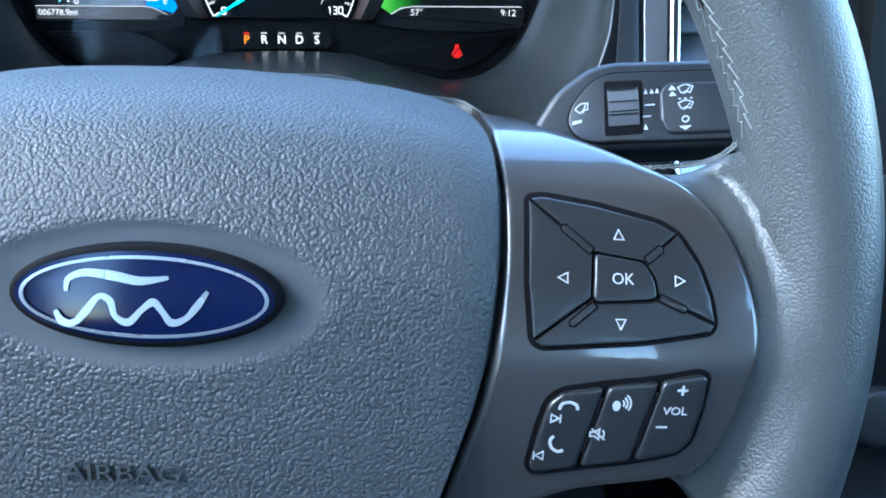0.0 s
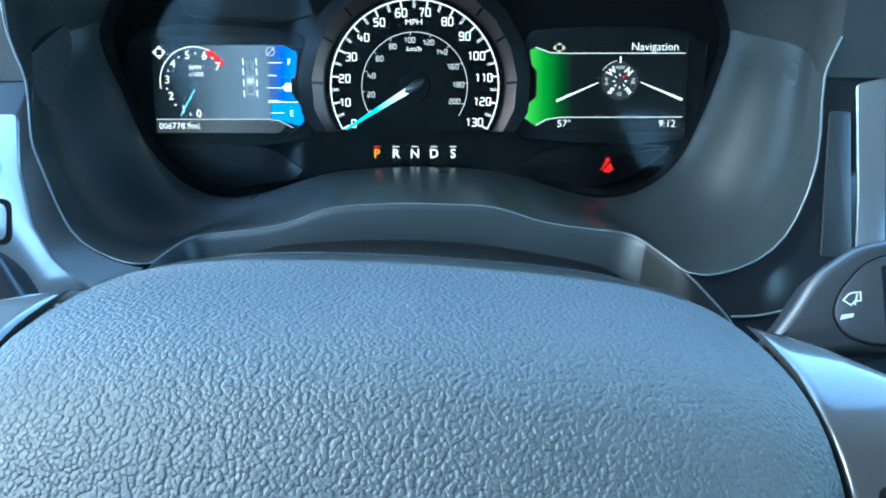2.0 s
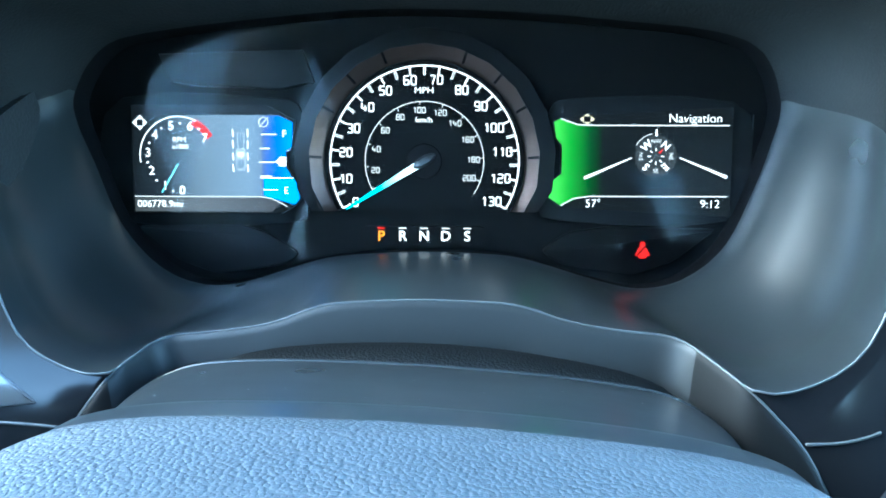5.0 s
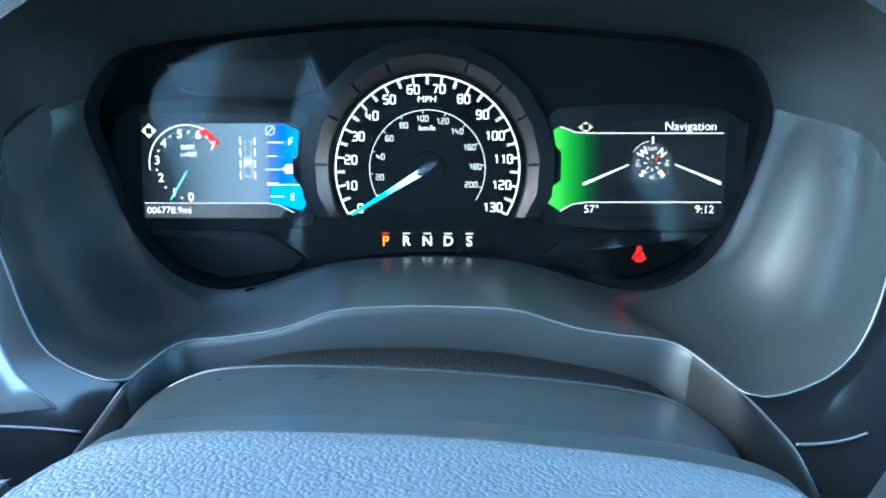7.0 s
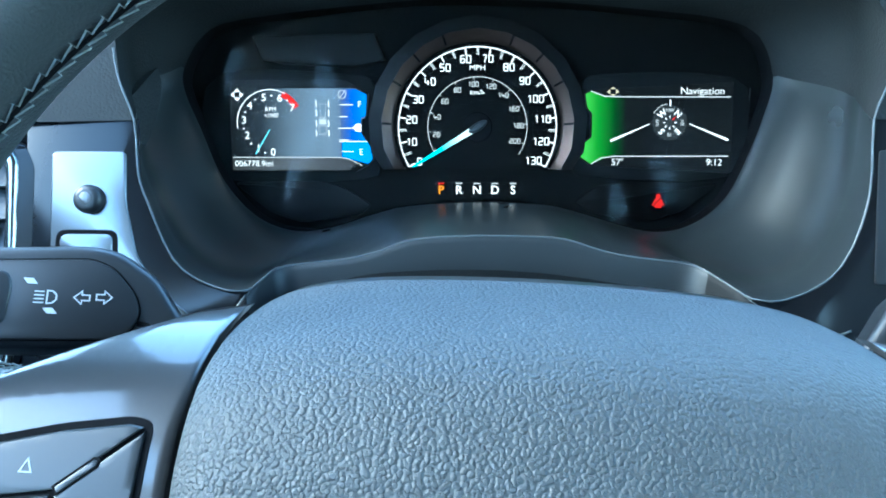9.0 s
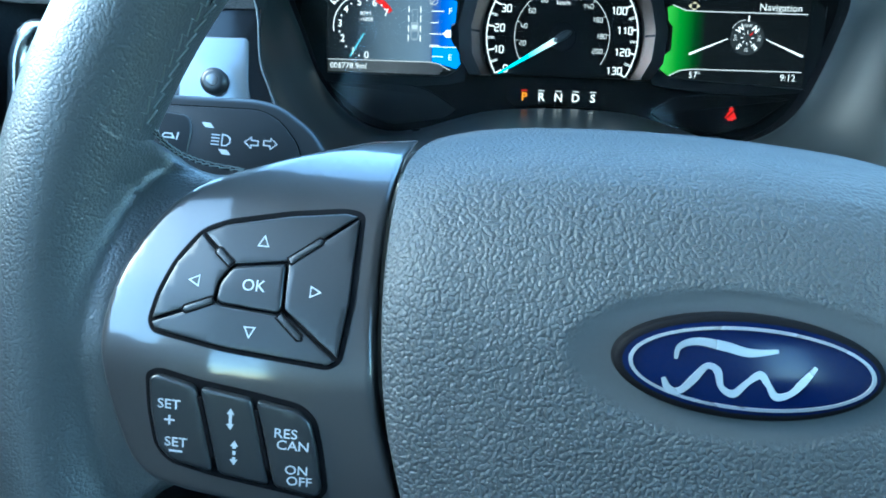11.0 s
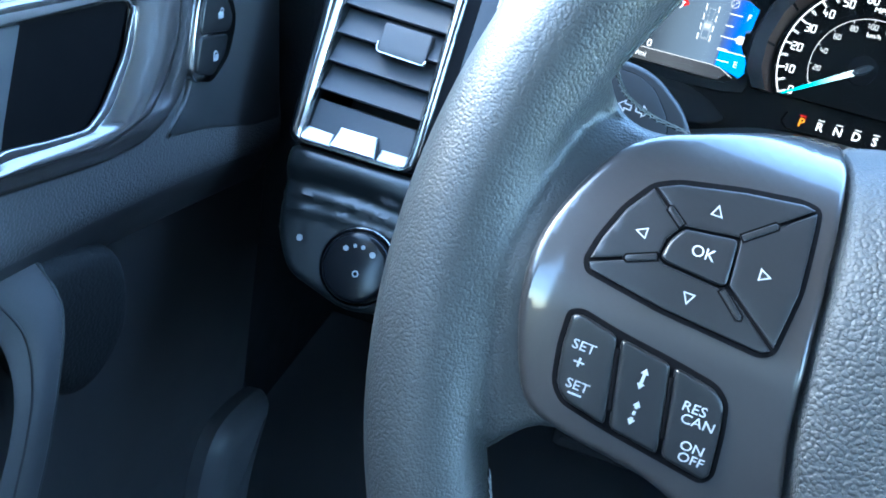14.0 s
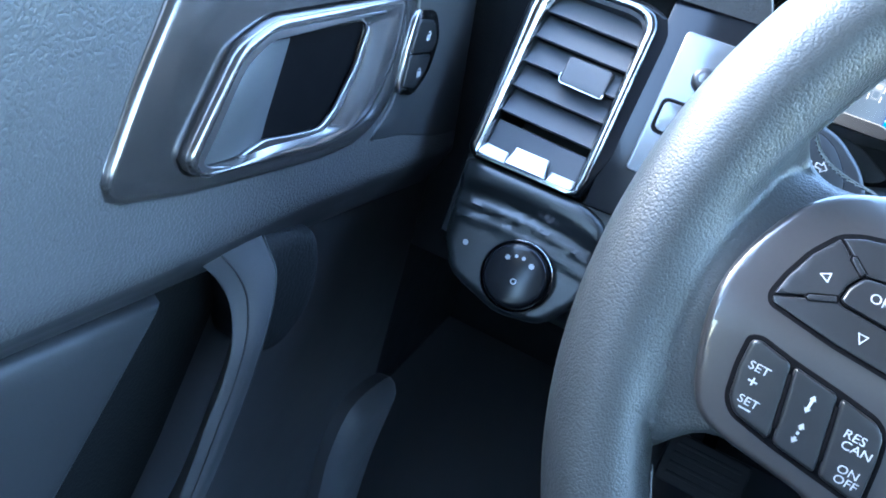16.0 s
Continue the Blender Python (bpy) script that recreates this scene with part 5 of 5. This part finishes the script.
part("trim_inlay", slab(rounded([(180.5, 4), (194, 4), (193, 68), (184, 68)], 1.5), -1, 0.6, 0.5, 2), STALK, gr)
# upper shelf and hood
sect = [(0.150, 0.648), (0.20, 0.658), (0.235, 0.662), (0.30, 0.690), (0.45, 0.705), (0.80, 0.66)]
for x0, x1, y0, nm in ((-0.335, -0.19, 0, "dash_top"), (-0.19, 0.19, 0.15, "dash_top"), (0.19, 1.1, 0, "dash_top")):
    pf = [(max(y + 0.095, 0.095 + y0 + 0.15), z + 0.004) for y, z in sect]
    bm = layers([[(x * 1000, y * 1000, z * 1000) for y, z in pf] + [(x * 1000, 860, 560), (x * 1000, (0.27 + y0) * 1000, 560)] for x in (x0, x1)])
    part(nm, bm, DASH, dash, "grained dark dashboard top", 40)
hood_in = [at(FASCIA, p) for p in FRONT[26:] + FRONT[:8]]
mid = at(FASCIA, (0, 90))
rings = []
for grow, drop, fwd in ((0, 0, 0), (0.010, 0.0, -0.003), (0.022, -0.004, 0.002), (0.030, -0.012, 0.03), (0.036, -0.03, 0.10), (0.045, -0.07, 0.22)):
    r = []
    for p in hood_in:
        d = Vector((p.x - mid.x, 0, p.z - mid.z)).normalized()
        side = 1 + 5.0 * max(0, abs(d.x) - 0.55) / 0.45
        r.append(tuple((p + Vector((d.x * grow * side, fwd, d.z * grow + drop * (d.z > 0.3)))) * 1000))
    rings.append(r)
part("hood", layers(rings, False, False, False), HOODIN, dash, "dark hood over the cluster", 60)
# knee bolster and end cap below
bm = layers([[(x * 1000, y * 1000, z * 1000) for y, z in ((0.255, 0.53), (0.235, 0.462), (0.25, 0.42), (0.30, 0.38), (0.42, 0.36), (0.42, 0.56))] for x in (-0.304, -0.30, -0.12)])
part("knee_panel", bm, PANEL, dash, smooth=50)
bm = layers([[(x * 1000, y * 1000, z * 1000) for y, z in ((0.19, 0.545), (0.17, 0.47), (0.20, 0.40), (0.42, 0.34), (0.42, 0.56))] for x in (0.13, 0.33)])
part("knee_panel", bm, PANEL, dash, smooth=50)
bm = layers([[(x * 1000, y * 1000, z * 1000) for y, z in ((0.255, 0.65), (0.222, 0.56), (0.20, 0.47), (0.30, 0.38), (0.45, 0.36), (0.45, 0.66))] for x in (-0.316, -0.306)])
part("end_cap", bm, PANEL, dash, smooth=50)
# middle console, far right of the wheel
bm = layers([[(x * 1000, y * 1000, z * 1000) for y, z in ((0.235, 0.67), (0.20, 0.56), (0.15, 0.44), (0.16, 0.30), (0.5, 0.30), (0.5, 0.67))] for x in (0.315, 0.62)])
part("console_face", bm, SHADOW, dash, smooth=40)
kb = part("console_knob", shift(slab(oval(17, 17, 36), -3, 16, 3, 4), 0, 0), STALK, dash, "dark round console knob")
kb.matrix_world = frame_at((0.335, 0.150, 0.415), 20)
kr = part("knob_ring", slab(oval(18.5, 18.5, 36), -3, 4, 1, 2), CHROME, kb)


# ---- air vents ----
def vent(name, m, flip, label, tabbed=True):
    ve = thing(name, m, label, "air vent", "dashboard air vents")
    out = [(-41, 52), (-37, 66), (-29, 73), (28, 73), (40, 69), (45, 58), (44, -18), (36, -46), (-34, -46), (-39, -41)]
    chr_o = [(-38, 52), (-34.5, 63), (-27, 70), (24, 70), (33, 67), (36.5, 60), (36, -36), (33, -44), (-31, -44), (-36, -40)]
    chr_i = [(-31, 50), (-28, 60), (-22, 65), (20, 65), (27, 63), (30.5, 57), (30.5, -32), (29.5, -43), (-30, -43), (-32, -38)]
    inn = [(-27.5, 49), (-25, 58), (-20, 63.5), (19, 63.5), (26, 61.5), (29.5, 56), (29.3, -30), (29, -42.6), (-30, -42.6), (-29, -36)]
    o, co, ci, i = (flip(rounded(p, 4, 4)) for p in (out, chr_o, chr_i, inn))
    rings = [[(*p, -12) for p in o], [(*p, -2) for p in inset(o, 0.3)], [(*p, 0.6) for p in inset(o, 1.6)], [(*p, 1.6) for p in co], [(*p, -4) for p in co]]
    part("outer_frame", layers(rings, False, False), DARKGLOSS, ve, "gloss black outer frame", 50)
    rings = [[(*p, 0) for p in co], [(*p, 2.6) for p in inset(co, 0.2)], [(*p, 3.8) for p in inset(co, 1.4)], [(*p, 3.6) for p in inset(ci, -1.4)], [(*p, 2.2) for p in ci], [(*p, -1) for p in i], [(*p, -10) for p in inset(i, 0.3)]]
    part("frame", layers(rings, False, False), CHROME, ve, "bright chrome frame", 50)
    part("duct", layers([[(*p, -1) for p in i], [(*p, -52) for p in inset(i, 4)]], False, True), STALK, ve)
    f = (lambda x: x) if flip([(1, 0)])[0][0] > 0 else (lambda x: -x)
    for k in range(5):
        v = 49.5 - 15.8 * k
        bm = layers([[(f(x), v - 0.035 * x + dy, z) for dy, z in ((-0.3, -1.6), (-0.9, -2.4), (-0.9, -4.0), (14.2, -9.8), (14.8, -8.8), (1.0, -2.4), (0.3, -1.8))] for x in (-29.6, 29.6)])
        slat = part("slat", bm, SLAT, ve)
        if k == 2 and tabbed:
            face = rounded([(-3.6, 30.2), (23.6, 29.4), (23.6, 12.6), (-3.6, 13.8)], 2.2, 4)
            bm = drape(slab([(f(x), y) for x, y in face], -5, 0, 0.8, 3), lambda u, w: 0.9 - 0.14 * (w - 13), 6)
            tab = part("tab", bm, SLAT, ve, "sliding tab with a chrome lip", 40)
            lipl = [(-4.0, 19), (-4.0, 15.6), (-2.6, 13.6), (0, 13.2), (21, 12.2), (23.2, 12.8), (24.0, 15)]
            part("tab_lip", tube([(f(x), y, 0.9 - 0.14 * (y - 13)) for x, y in curve2(lipl, 3)], rounded([(-0.55, -0.55), (0.55, -0.55), (0.55, 0.55), (-0.55, 0.55)], 0.4)), CHROME, tab, smooth=180)
    part("lower_plate", layers([[(f(x), y, z) for x, y, z in r] for r in ([(-29.5, -43, -9), (29.5, -43, -9), (29.5, -20.0, -9), (-29.5, -17.8, -9)], [(-29.5, -43, -2), (29.5, -43, -2), (29.5, -20.8, -5.5), (-29.5, -18.6, -5.5)])]), SLAT, ve)
    for a, b, t0, t1, z in ((-31.5, -13.2, -34.5, -35.5, 1.6), (-12.6, 12.8, -30.8, -30.8, 4.6), (13.4, 29.6, -36, -36, 1.6)):
        k = 2.2 if z > 4 else 0.6
        bm = layers([[(f(x), y, q) for x, y, q in r] for r in ([(a, -42.6, -6), (b, -42.6, -6), (b - k, t1, -6), (a + k, t0, -6)], [(a, -42.4, z - 0.8), (b, -42.4, z - 0.8), (b - k, t1, z - 4.2), (a + k, t0, z - 4.2)], [(a + 0.8, -41.6, z), (b - 0.8, -41.6, z), (b - k - 0.8, t1 - 0.9, z - 3.4), (a + k + 0.8, t0 - 0.9, z - 3.4)])])
        part("thumb_bar", bm, SATIN, ve)
    return ve


vent("air_vent", FASCIA @ Matrix.Translation(Vector((-265, 2, -1)) * MM), lambda p: p, "chrome-framed dashboard air vent beside the door")
vent("air_vent", FASCIA @ Matrix.Translation(Vector((246, 14, -1)) * MM), lambda p: mirror(p), "chrome-framed dashboard air vent beside the console", False)

# ---- headlamp switch ----
lamp = thing("headlamp_switch", FASCIA, "round dark headlamp switch with a bright bezel", "switch")
def plate_z(u, v):
    """A moulded eyebrow over the round switch."""
    brow = -58 - 0.0022 * (u + 262) ** 2
    z = 7.0 / (1 + math.exp(-(v - brow) / 1.8)) + 2.6 * math.exp(-((v - brow + 10) / 2.6) ** 2) + 2.0 * math.exp(-((v - brow + 18) / 2.4) ** 2)
    return z - 5.0 - 9.0 * max(0, (-u - 288) / 16) ** 2


plate = part("switch_plate", drape(slab(rounded([(-303, -44), (-222, -44), (-206, -52), (-204, -96), (-220, -119), (-248, -124), (-284, -113), (-298, -90)], 8), -24, 0, 5, 4), plate_z, 3), PANEL, lamp, "moulded dark panel", 60)
kc = (-243.5, -97.5)
part("knob_bezel", layers([[(kc[0] + r * math.cos(a), kc[1] + r * math.sin(a), z) for a in [2 * math.pi * i / 40 for i in range(40)]] for r, z in ((22.2, -2), (21.9, 2.2), (21.0, 3.0), (20.2, 2.6), (19.6, 0))], False, False), CHROME, plate, "bright bezel ring", 60)
kn = part("knob", shift(slab(oval(19.2, 19.2, 40), -2, 9, 3.5, 4), *kc), DARKGLOSS, lamp, "dark round knob")
for a, r in ((132, 1.5), (106, 1.0), (84, 1.2), (52, 1.7)):
    part("knob_print", shift(slab(oval(r, r, 10), 0, 0.1), kc[0] + 11.5 * math.cos(radians(a)), kc[1] + 11.5 * math.sin(radians(a)), 9.02), WHITE, kn)
part("knob_print", shift(strokes([arc((0, 0), 1.5, 0, 360, 12)], 0.6), kc[0] + 1, kc[1] - 3, 9.02), WHITE, kn)
part("plate_print", shift(slab(oval(1.8, 1.8, 12), 0, 0.1), -280, -92, 0.0), WHITE, plate)


# ---- driver's door ----
door = thing("car_door", Matrix.Identity(4), "dark grey car door panel with chrome handle, closed", "car door")
SL = -0.125


def dz(y, z):
    return z + SL * y


prof = [(-0.372, 0.72), (-0.362, 0.70), (-0.353, 0.66), (-0.347, 0.62), (-0.343, 0.585), (-0.340, 0.565), (-0.3375, 0.552), (-0.3365, 0.545), (-0.3366, 0.5395), (-0.3378, 0.5365), (-0.343, 0.535), (-0.356, 0.532), (-0.365, 0.514), (-0.374, 0.50), (-0.378, 0.45), (-0.378, 0.36), (-0.370, 0.33), (-0.372, 0.10), (-0.45, 0.08), (-0.45, 0.72)]
lip = [(-0.339, 0.5355), (-0.3403, 0.531), (-0.344, 0.524), (-0.3478, 0.516), (-0.3495, 0.512), (-0.352, 0.5086), (-0.355, 0.507), (-0.362, 0.507), (-0.362, 0.529), (-0.345, 0.5345)]
ys = [-0.62 + 0.04 * i for i in range(20)] + [0.165, 0.20, 0.235, 0.26, 0.275, 0.282]


def lip_fall(y, z):
    """The ledge's lip hangs lower towards the seat."""
    return lerp(((-0.14, 0.015), (-0.02, 0.009), (0.06, 0.003), (0.14, 0)), y) * lerp(((0.50, 0.3), (0.512, 0.4), (0.533, 1), (0.55, 1), (0.585, 0)), z)


def along_door(loop):
    return layers([[((x - max(0, y - 0.235) ** 2 * 18) * 1000, y * 1000, dz(y, z - lip_fall(y, z)) * 1000) for x, z in loop] for y in ys])


bm = along_door(prof)
panel = part("door_panel", bm, DOOR, door, "grained soft door panel", 45)
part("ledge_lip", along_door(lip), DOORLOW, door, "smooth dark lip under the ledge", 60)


def curve6(rows, n):
    """Catmull-Rom through rows of any length."""
    out = []
    for i in range(len(rows) - 1):
        p = [Vector(rows[min(max(i + k, 0), len(rows) - 1)]) for k in (-1, 0, 1, 2)]
        for j in range(n):
            t = j / n
            out.append(0.5 * (2 * p[1] + (p[2] - p[0]) * t + (2 * p[0] - 5 * p[1] + 4 * p[2] - p[3]) * t * t + (3 * p[1] - p[0] - 3 * p[2] + p[3]) * t ** 3))
    return out + [Vector(rows[-1])]


def on_door(bm):
    """From (along the car, up, out of the door) in metres to the world, with the belt line's fall."""
    for v in bm.verts:
        y, z, o = v.co
        v.co = Vector((-0.3455 + o + lerp(((0.545, 0.006), (0.56, 0.0035), (0.585, 0.001), (0.62, -0.0025), (0.66, -0.008)), z - SL * y), y, z))
    return bm


TR = rounded([(-15, 662), (-35, 631), (-50, 607), (-66, 576.5), (-63, 567.5), (-27, 560), (18, 554.5), (66, 549), (94, 548.5), (112, 553), (128, 563), (140, 580), (147, 600), (150, 620), (152, 660), (60, 668)], 7, 4)
part("trim_gap", on_door(slab(inset(TR, -1.1), -6, 0.8)), BLACK, door)
HO = rounded([(-33, 577), (-28, 569.5), (12, 564.5), (67, 559), (96, 563.5), (112.5, 579), (123, 594), (129, 621.5), (16, 621.5), (-5, 614)], 6, 4)
INN = rounded([(-22, 571), (-3, 569), (17, 570), (59, 566), (72, 573.5), (87.5, 592), (95, 610.5), (86, 612), (8, 612), (-1.5, 604.5)], 4.5, 4)
ring_o = [tuple(p) for p in anchored([Vector(p) for p in HO], (2, 22, 37, 42), (26, 24, 22, 16))]
ring_c = [tuple(p) for p in anchored([Vector(p) for p in INN], (2, 17, 32, 42), (26, 24, 22, 16))]


def dish(d, t, z):
    """A ring of the handle surround, t of the way from its outer edge to its opening."""
    return [(a[0] + (b[0] - a[0]) * t, a[1] + (b[1] - a[1]) * t, z) for a, b in zip(inset(ring_o, d), ring_c)]


ring_t = [tuple(p) for p in anchored([Vector(p) for p in TR], (17, 47, 72, 2), (26, 24, 22, 16))]
rings = [[(*p, -6) for p in ring_t]]
for k in range(6):
    a = math.pi / 2 * k / 5
    rings.append([(*p, 0.5 + 4.0 * math.sin(a)) for p in inset(ring_t, 4.0 * (1 - math.cos(a)))])
rings += [[(*p, z) for p in inset(ring_o, d)] for d, z in ((-3.0, 4.4), (-1.4, 4.2), (-0.8, 3.2), (-0.8, -4))]
trim = part("door_trim", on_door(layers(rings, False, False)), DOORTRIM, door, "glossy gunmetal trim round the handle", 45)
part("handle_cup", on_door(slab(inset(ring_o, -0.6), -2, 2.6)), BLACK, trim)
part("handle_frame", on_door(layers([dish(0, 0, 2), dish(0, 0, 6.4), dish(0.5, 0, 7.8), dish(1.4, 0, 8.6), dish(1.4, 0.12, 9.0), dish(1.4, 0.3, 8.8), dish(1.4, 0.55, 7.6), dish(1.4, 0.85, 5.4), dish(1.4, 0.96, 4.6), dish(1.4, 1, 3.6), dish(1.4, 1, -2)], False, False)), DOORTRIM, trim, "gunmetal handle surround", 60)


def edge_band(t):
    w = lerp(((0, 0.4), (0.12, 2.6), (0.28, 1.6), (0.5, 1.8), (0.62, 2.4), (0.9, 2.0), (1, 0.5)), t)
    return rounded([(-w, -1), (w, -1), (w, 1), (-w, 1)], min(w, 1) * 0.8)


part("chrome_band", on_door(tube([(*ring_c[k], 4.6) for k in range(7, 51)], edge_band)), SATIN, trim, "satin chrome lip", smooth=180)
ridge = dish(1.4, 0.42, 0)


def ridge_band(t):
    w = lerp(((0, 0.5), (0.2, 1.4), (0.45, 2.8), (0.8, 3.2), (0.93, 2.2), (1, 0.6)), t)
    return rounded([(-w, -0.5), (w, -0.5), (w * 0.8, 0.5), (-w * 0.8, 0.5)], 0.4)


part("chrome_band", on_door(tube([(p[0], p[1], 8.3) for p in (ridge[52:] + ridge[:6])], ridge_band, Vector((0, 0, 1)))), SATIN, trim, "satin chrome band", smooth=180)
lever = [(8, 611), (34, 611), (29, 600), (20, 580), (16, 569), (-4, 569), (-22, 571), (-12, 588), (-1.5, 604.5)]
part("handle_lever", on_door(layers([[(y, z, k - 0.03 * (y + 22)) for y, z in p] for p, k in ((lever, 0.0), (lever, 4.0), (inset(lever, 0.8), 4.8))])), STRAPM, trim, "gunmetal pull lever", 60)
# lock switch
ls = part("lock_plate", on_door(slab(rounded([(116, 550), (112, 546.5), (150, 540.5), (200, 528), (236, 523), (236, 640), (153, 640), (151, 612), (146, 590), (132, 562)], 4), -4, 3.6, 2.5, 4)), DOORLOW, door, "smooth dark panel round the lock switch", 45)
part("lock_bezel", on_door(slab(rounded([(131.5, 570), (152, 564), (171, 575), (180, 594), (172, 610.5), (145.5, 613), (138.5, 597)], 7), 1, 6.0, 1.8, 3)), CHROME, ls, "chrome bezel")
for poly, cu, cv in (([(135.8, 573), (152, 569), (164, 577.5), (168.2, 586.6), (141, 589.4)], 154, 578.5), ([(141.4, 590.6), (168.8, 588), (173, 594), (167.5, 605.4), (148, 608), (143.6, 598)], 160, 598)):
    sw = part("lock_button", on_door(slab(rounded(poly, 3, 4), 4, 7.0, 1.2, 3)), BUTTON, door)
    part("lock_print", on_door(shift(slab([(-2.4, -2.4), (2.4, -2.4), (2.4, 0.6), (-2.4, 0.6)], 0, 0.2), cu, cv, 7.0)), WHITE, sw)
    part("lock_print", on_door(shift(strokes([arc((0, 0.6), 1.6, 0, 180, 8)], 0.7), cu + 1.2 * (cv > 590), cv, 7.0)), WHITE, sw)
# pull handle and pocket
STRAP = [(-344, -9, 519, -344, 33, 523), (-339.5, 0, 510, -338.5, 35, 513), (-334, 5.5, 498, -332.5, 35, 503), (-329, 5, 486, -328.5, 30.5, 492), (-325, 1, 473, -326, 25, 480), (-323.5, -5, 457, -324.5, 18, 459), (-323, -13, 440, -324, 10.5, 436), (-323, -24.5, 407, -324, -8, 392), (-326, -42, 365, -328, -27, 350), (-332, -58, 325, -334, -44, 310)]
rows = []
for ax, ay, az, bx, by, bz in [tuple(p) for p in curve6(STRAP, 4)]:
    a, b = Vector((ax, ay, az)), Vector((bx, by, bz))
    n, m = Vector((0.96, -0.28, 0)), Vector((0.3, -0.95, 0))
    rows.append([tuple(p) for p in (a - m * 22, a - n * 5, a.lerp(b, 0.05) - n * 3.6, a.lerp(b, 0.3) - n * 1.6, a.lerp(b, 0.36), a.lerp(b, 0.62) + n * 0.5, a.lerp(b, 0.86), a.lerp(b, 0.95) - n * 0.5, b - n * 2.4, b - n * 22)])
grip = part("pull_handle", layers(rows), STRAPM, door, "grey moulded pull handle", 60)
part("pull_edge", tube([r[7] for r in rows], rounded([(-0.5, -0.5), (0.5, -0.5), (0.5, 0.5), (-0.5, 0.5)], 0.4), Vector((1, 0, 0.2))), EDGE, grip, smooth=180)
part("pull_edge", tube([r[3] for r in rows], rounded([(-0.5, -0.5), (0.5, -0.5), (0.5, 0.5), (-0.5, 0.5)], 0.4), Vector((1, 0, 0.2))), DOORLOW, grip, smooth=180)
arm = curve2([(20, 515), (48, 514), (70, 508), (82, 499), (89, 478), (86, 452), (62, 436), (40, 446), (28, 480)], 4, True)
part("pull_root", layers([[(-366, y, z) for y, z in arm], [(-346, y, z) for y, z in arm]] + [[(-346 + 8 * math.sin(q), 56 + (y - 56) * (1 - 0.3 * (1 - math.cos(q))), 480 + (z - 480) * (1 - 0.3 * (1 - math.cos(q)))) for y, z in arm] for q in (0.3, 0.6, 0.9, 1.2, 1.57)]), DASH, door, smooth=180)
well = [(-110, 525), (-40, 514), (60, 502), (205, 480), (284, 465), (284, 120), (-110, 120)]
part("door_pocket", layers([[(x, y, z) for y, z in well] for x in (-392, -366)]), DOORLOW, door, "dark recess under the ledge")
# near-black sheet over the pocket: shade behind the pull handle, painted in
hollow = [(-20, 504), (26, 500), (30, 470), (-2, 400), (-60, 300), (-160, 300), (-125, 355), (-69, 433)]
part("grip_hollow_shade", layers([[(x, y, z) for y, z in hollow] for x in (-380, -362)]), HOODIN, door, "hollow behind the pull handle, its shade put into the colour")
low = [(-18, 502), (-42, 469), (-69, 433), (-125, 355), (-600, 330), (-600, 575), (-100, 513.5), (-60, 508.5)]
part("lower_panel", layers([[(-400, y, z) for y, z in low], [(-357, y, z) for y, z in low], [(-352.5, y, z) for y, z in inset(low, 1.0)], [(-350, y, z) for y, z in inset(low, 3.5)], [(-348.6, y, z) for y, z in inset(low, 7)], [(-348, y, z) for y, z in inset(low, 11)]]), DOORLOW, door, "dark plastic lower door", 60)

# ---- footwell ----
part("end_filler", box(-0.45, -0.312, 0.285, 0.82, 0.40, 0.665), DASH, dash)
# pale leaf cut to the outline of the highlight on the kick panel
leaf = curve2([(301, 246), (266, 266), (220, 268), (200, 232), (199, 189), (202, 60), (270, 60), (273, 123), (280, 188)], 4, True)
structure("trim_kick_highlight", layers([[(x, y, z) for y, z in inset(leaf, k)] for x, k in ((-376, 10), (-366, 1), (-355, 0), (-349, 3), (-345, 8), (-342.5, 14), (-341.5, 20))]), STRAPM, "grey leaf-shaped piece that stands for a highlight on the kick panel", "kick panel")


def pedal(name, x, y, z, w, h, label):
    p = thing(name, frame_at((x, y, z), 35), label, "pedal")
    pad = part("pad", slab(rounded([(-w, -h), (w, -h), (w, h), (-w, h)], 8), -4, 6, 3, 3), RUBBER, p)
    for k in range(4):
        part("rib", slab([(-w * 0.8, -h * 0.6 + k * h * 0.4 - 2), (w * 0.8, -h * 0.6 + k * h * 0.4 - 2), (w * 0.8, -h * 0.6 + k * h * 0.4 + 2), (-w * 0.8, -h * 0.6 + k * h * 0.4 + 2)], 5, 8, 1, 2), RUBBER, pad)
    part("arm", tube(curve2([(0, 0, -4), (0, 60, -60), (0, 260, -90), (0, 420, -60)], 5), rounded([(-5, -8), (5, -8), (5, 8), (-5, 8)], 2), Vector((1, 0, 0))), SHADOW, p)


pedal("brake_pedal", -0.05, 0.50, 0.17, 45, 28, "black rubber brake pedal")
pedal("accelerator_pedal", 0.08, 0.53, 0.14, 24, 60, "black rubber accelerator pedal")
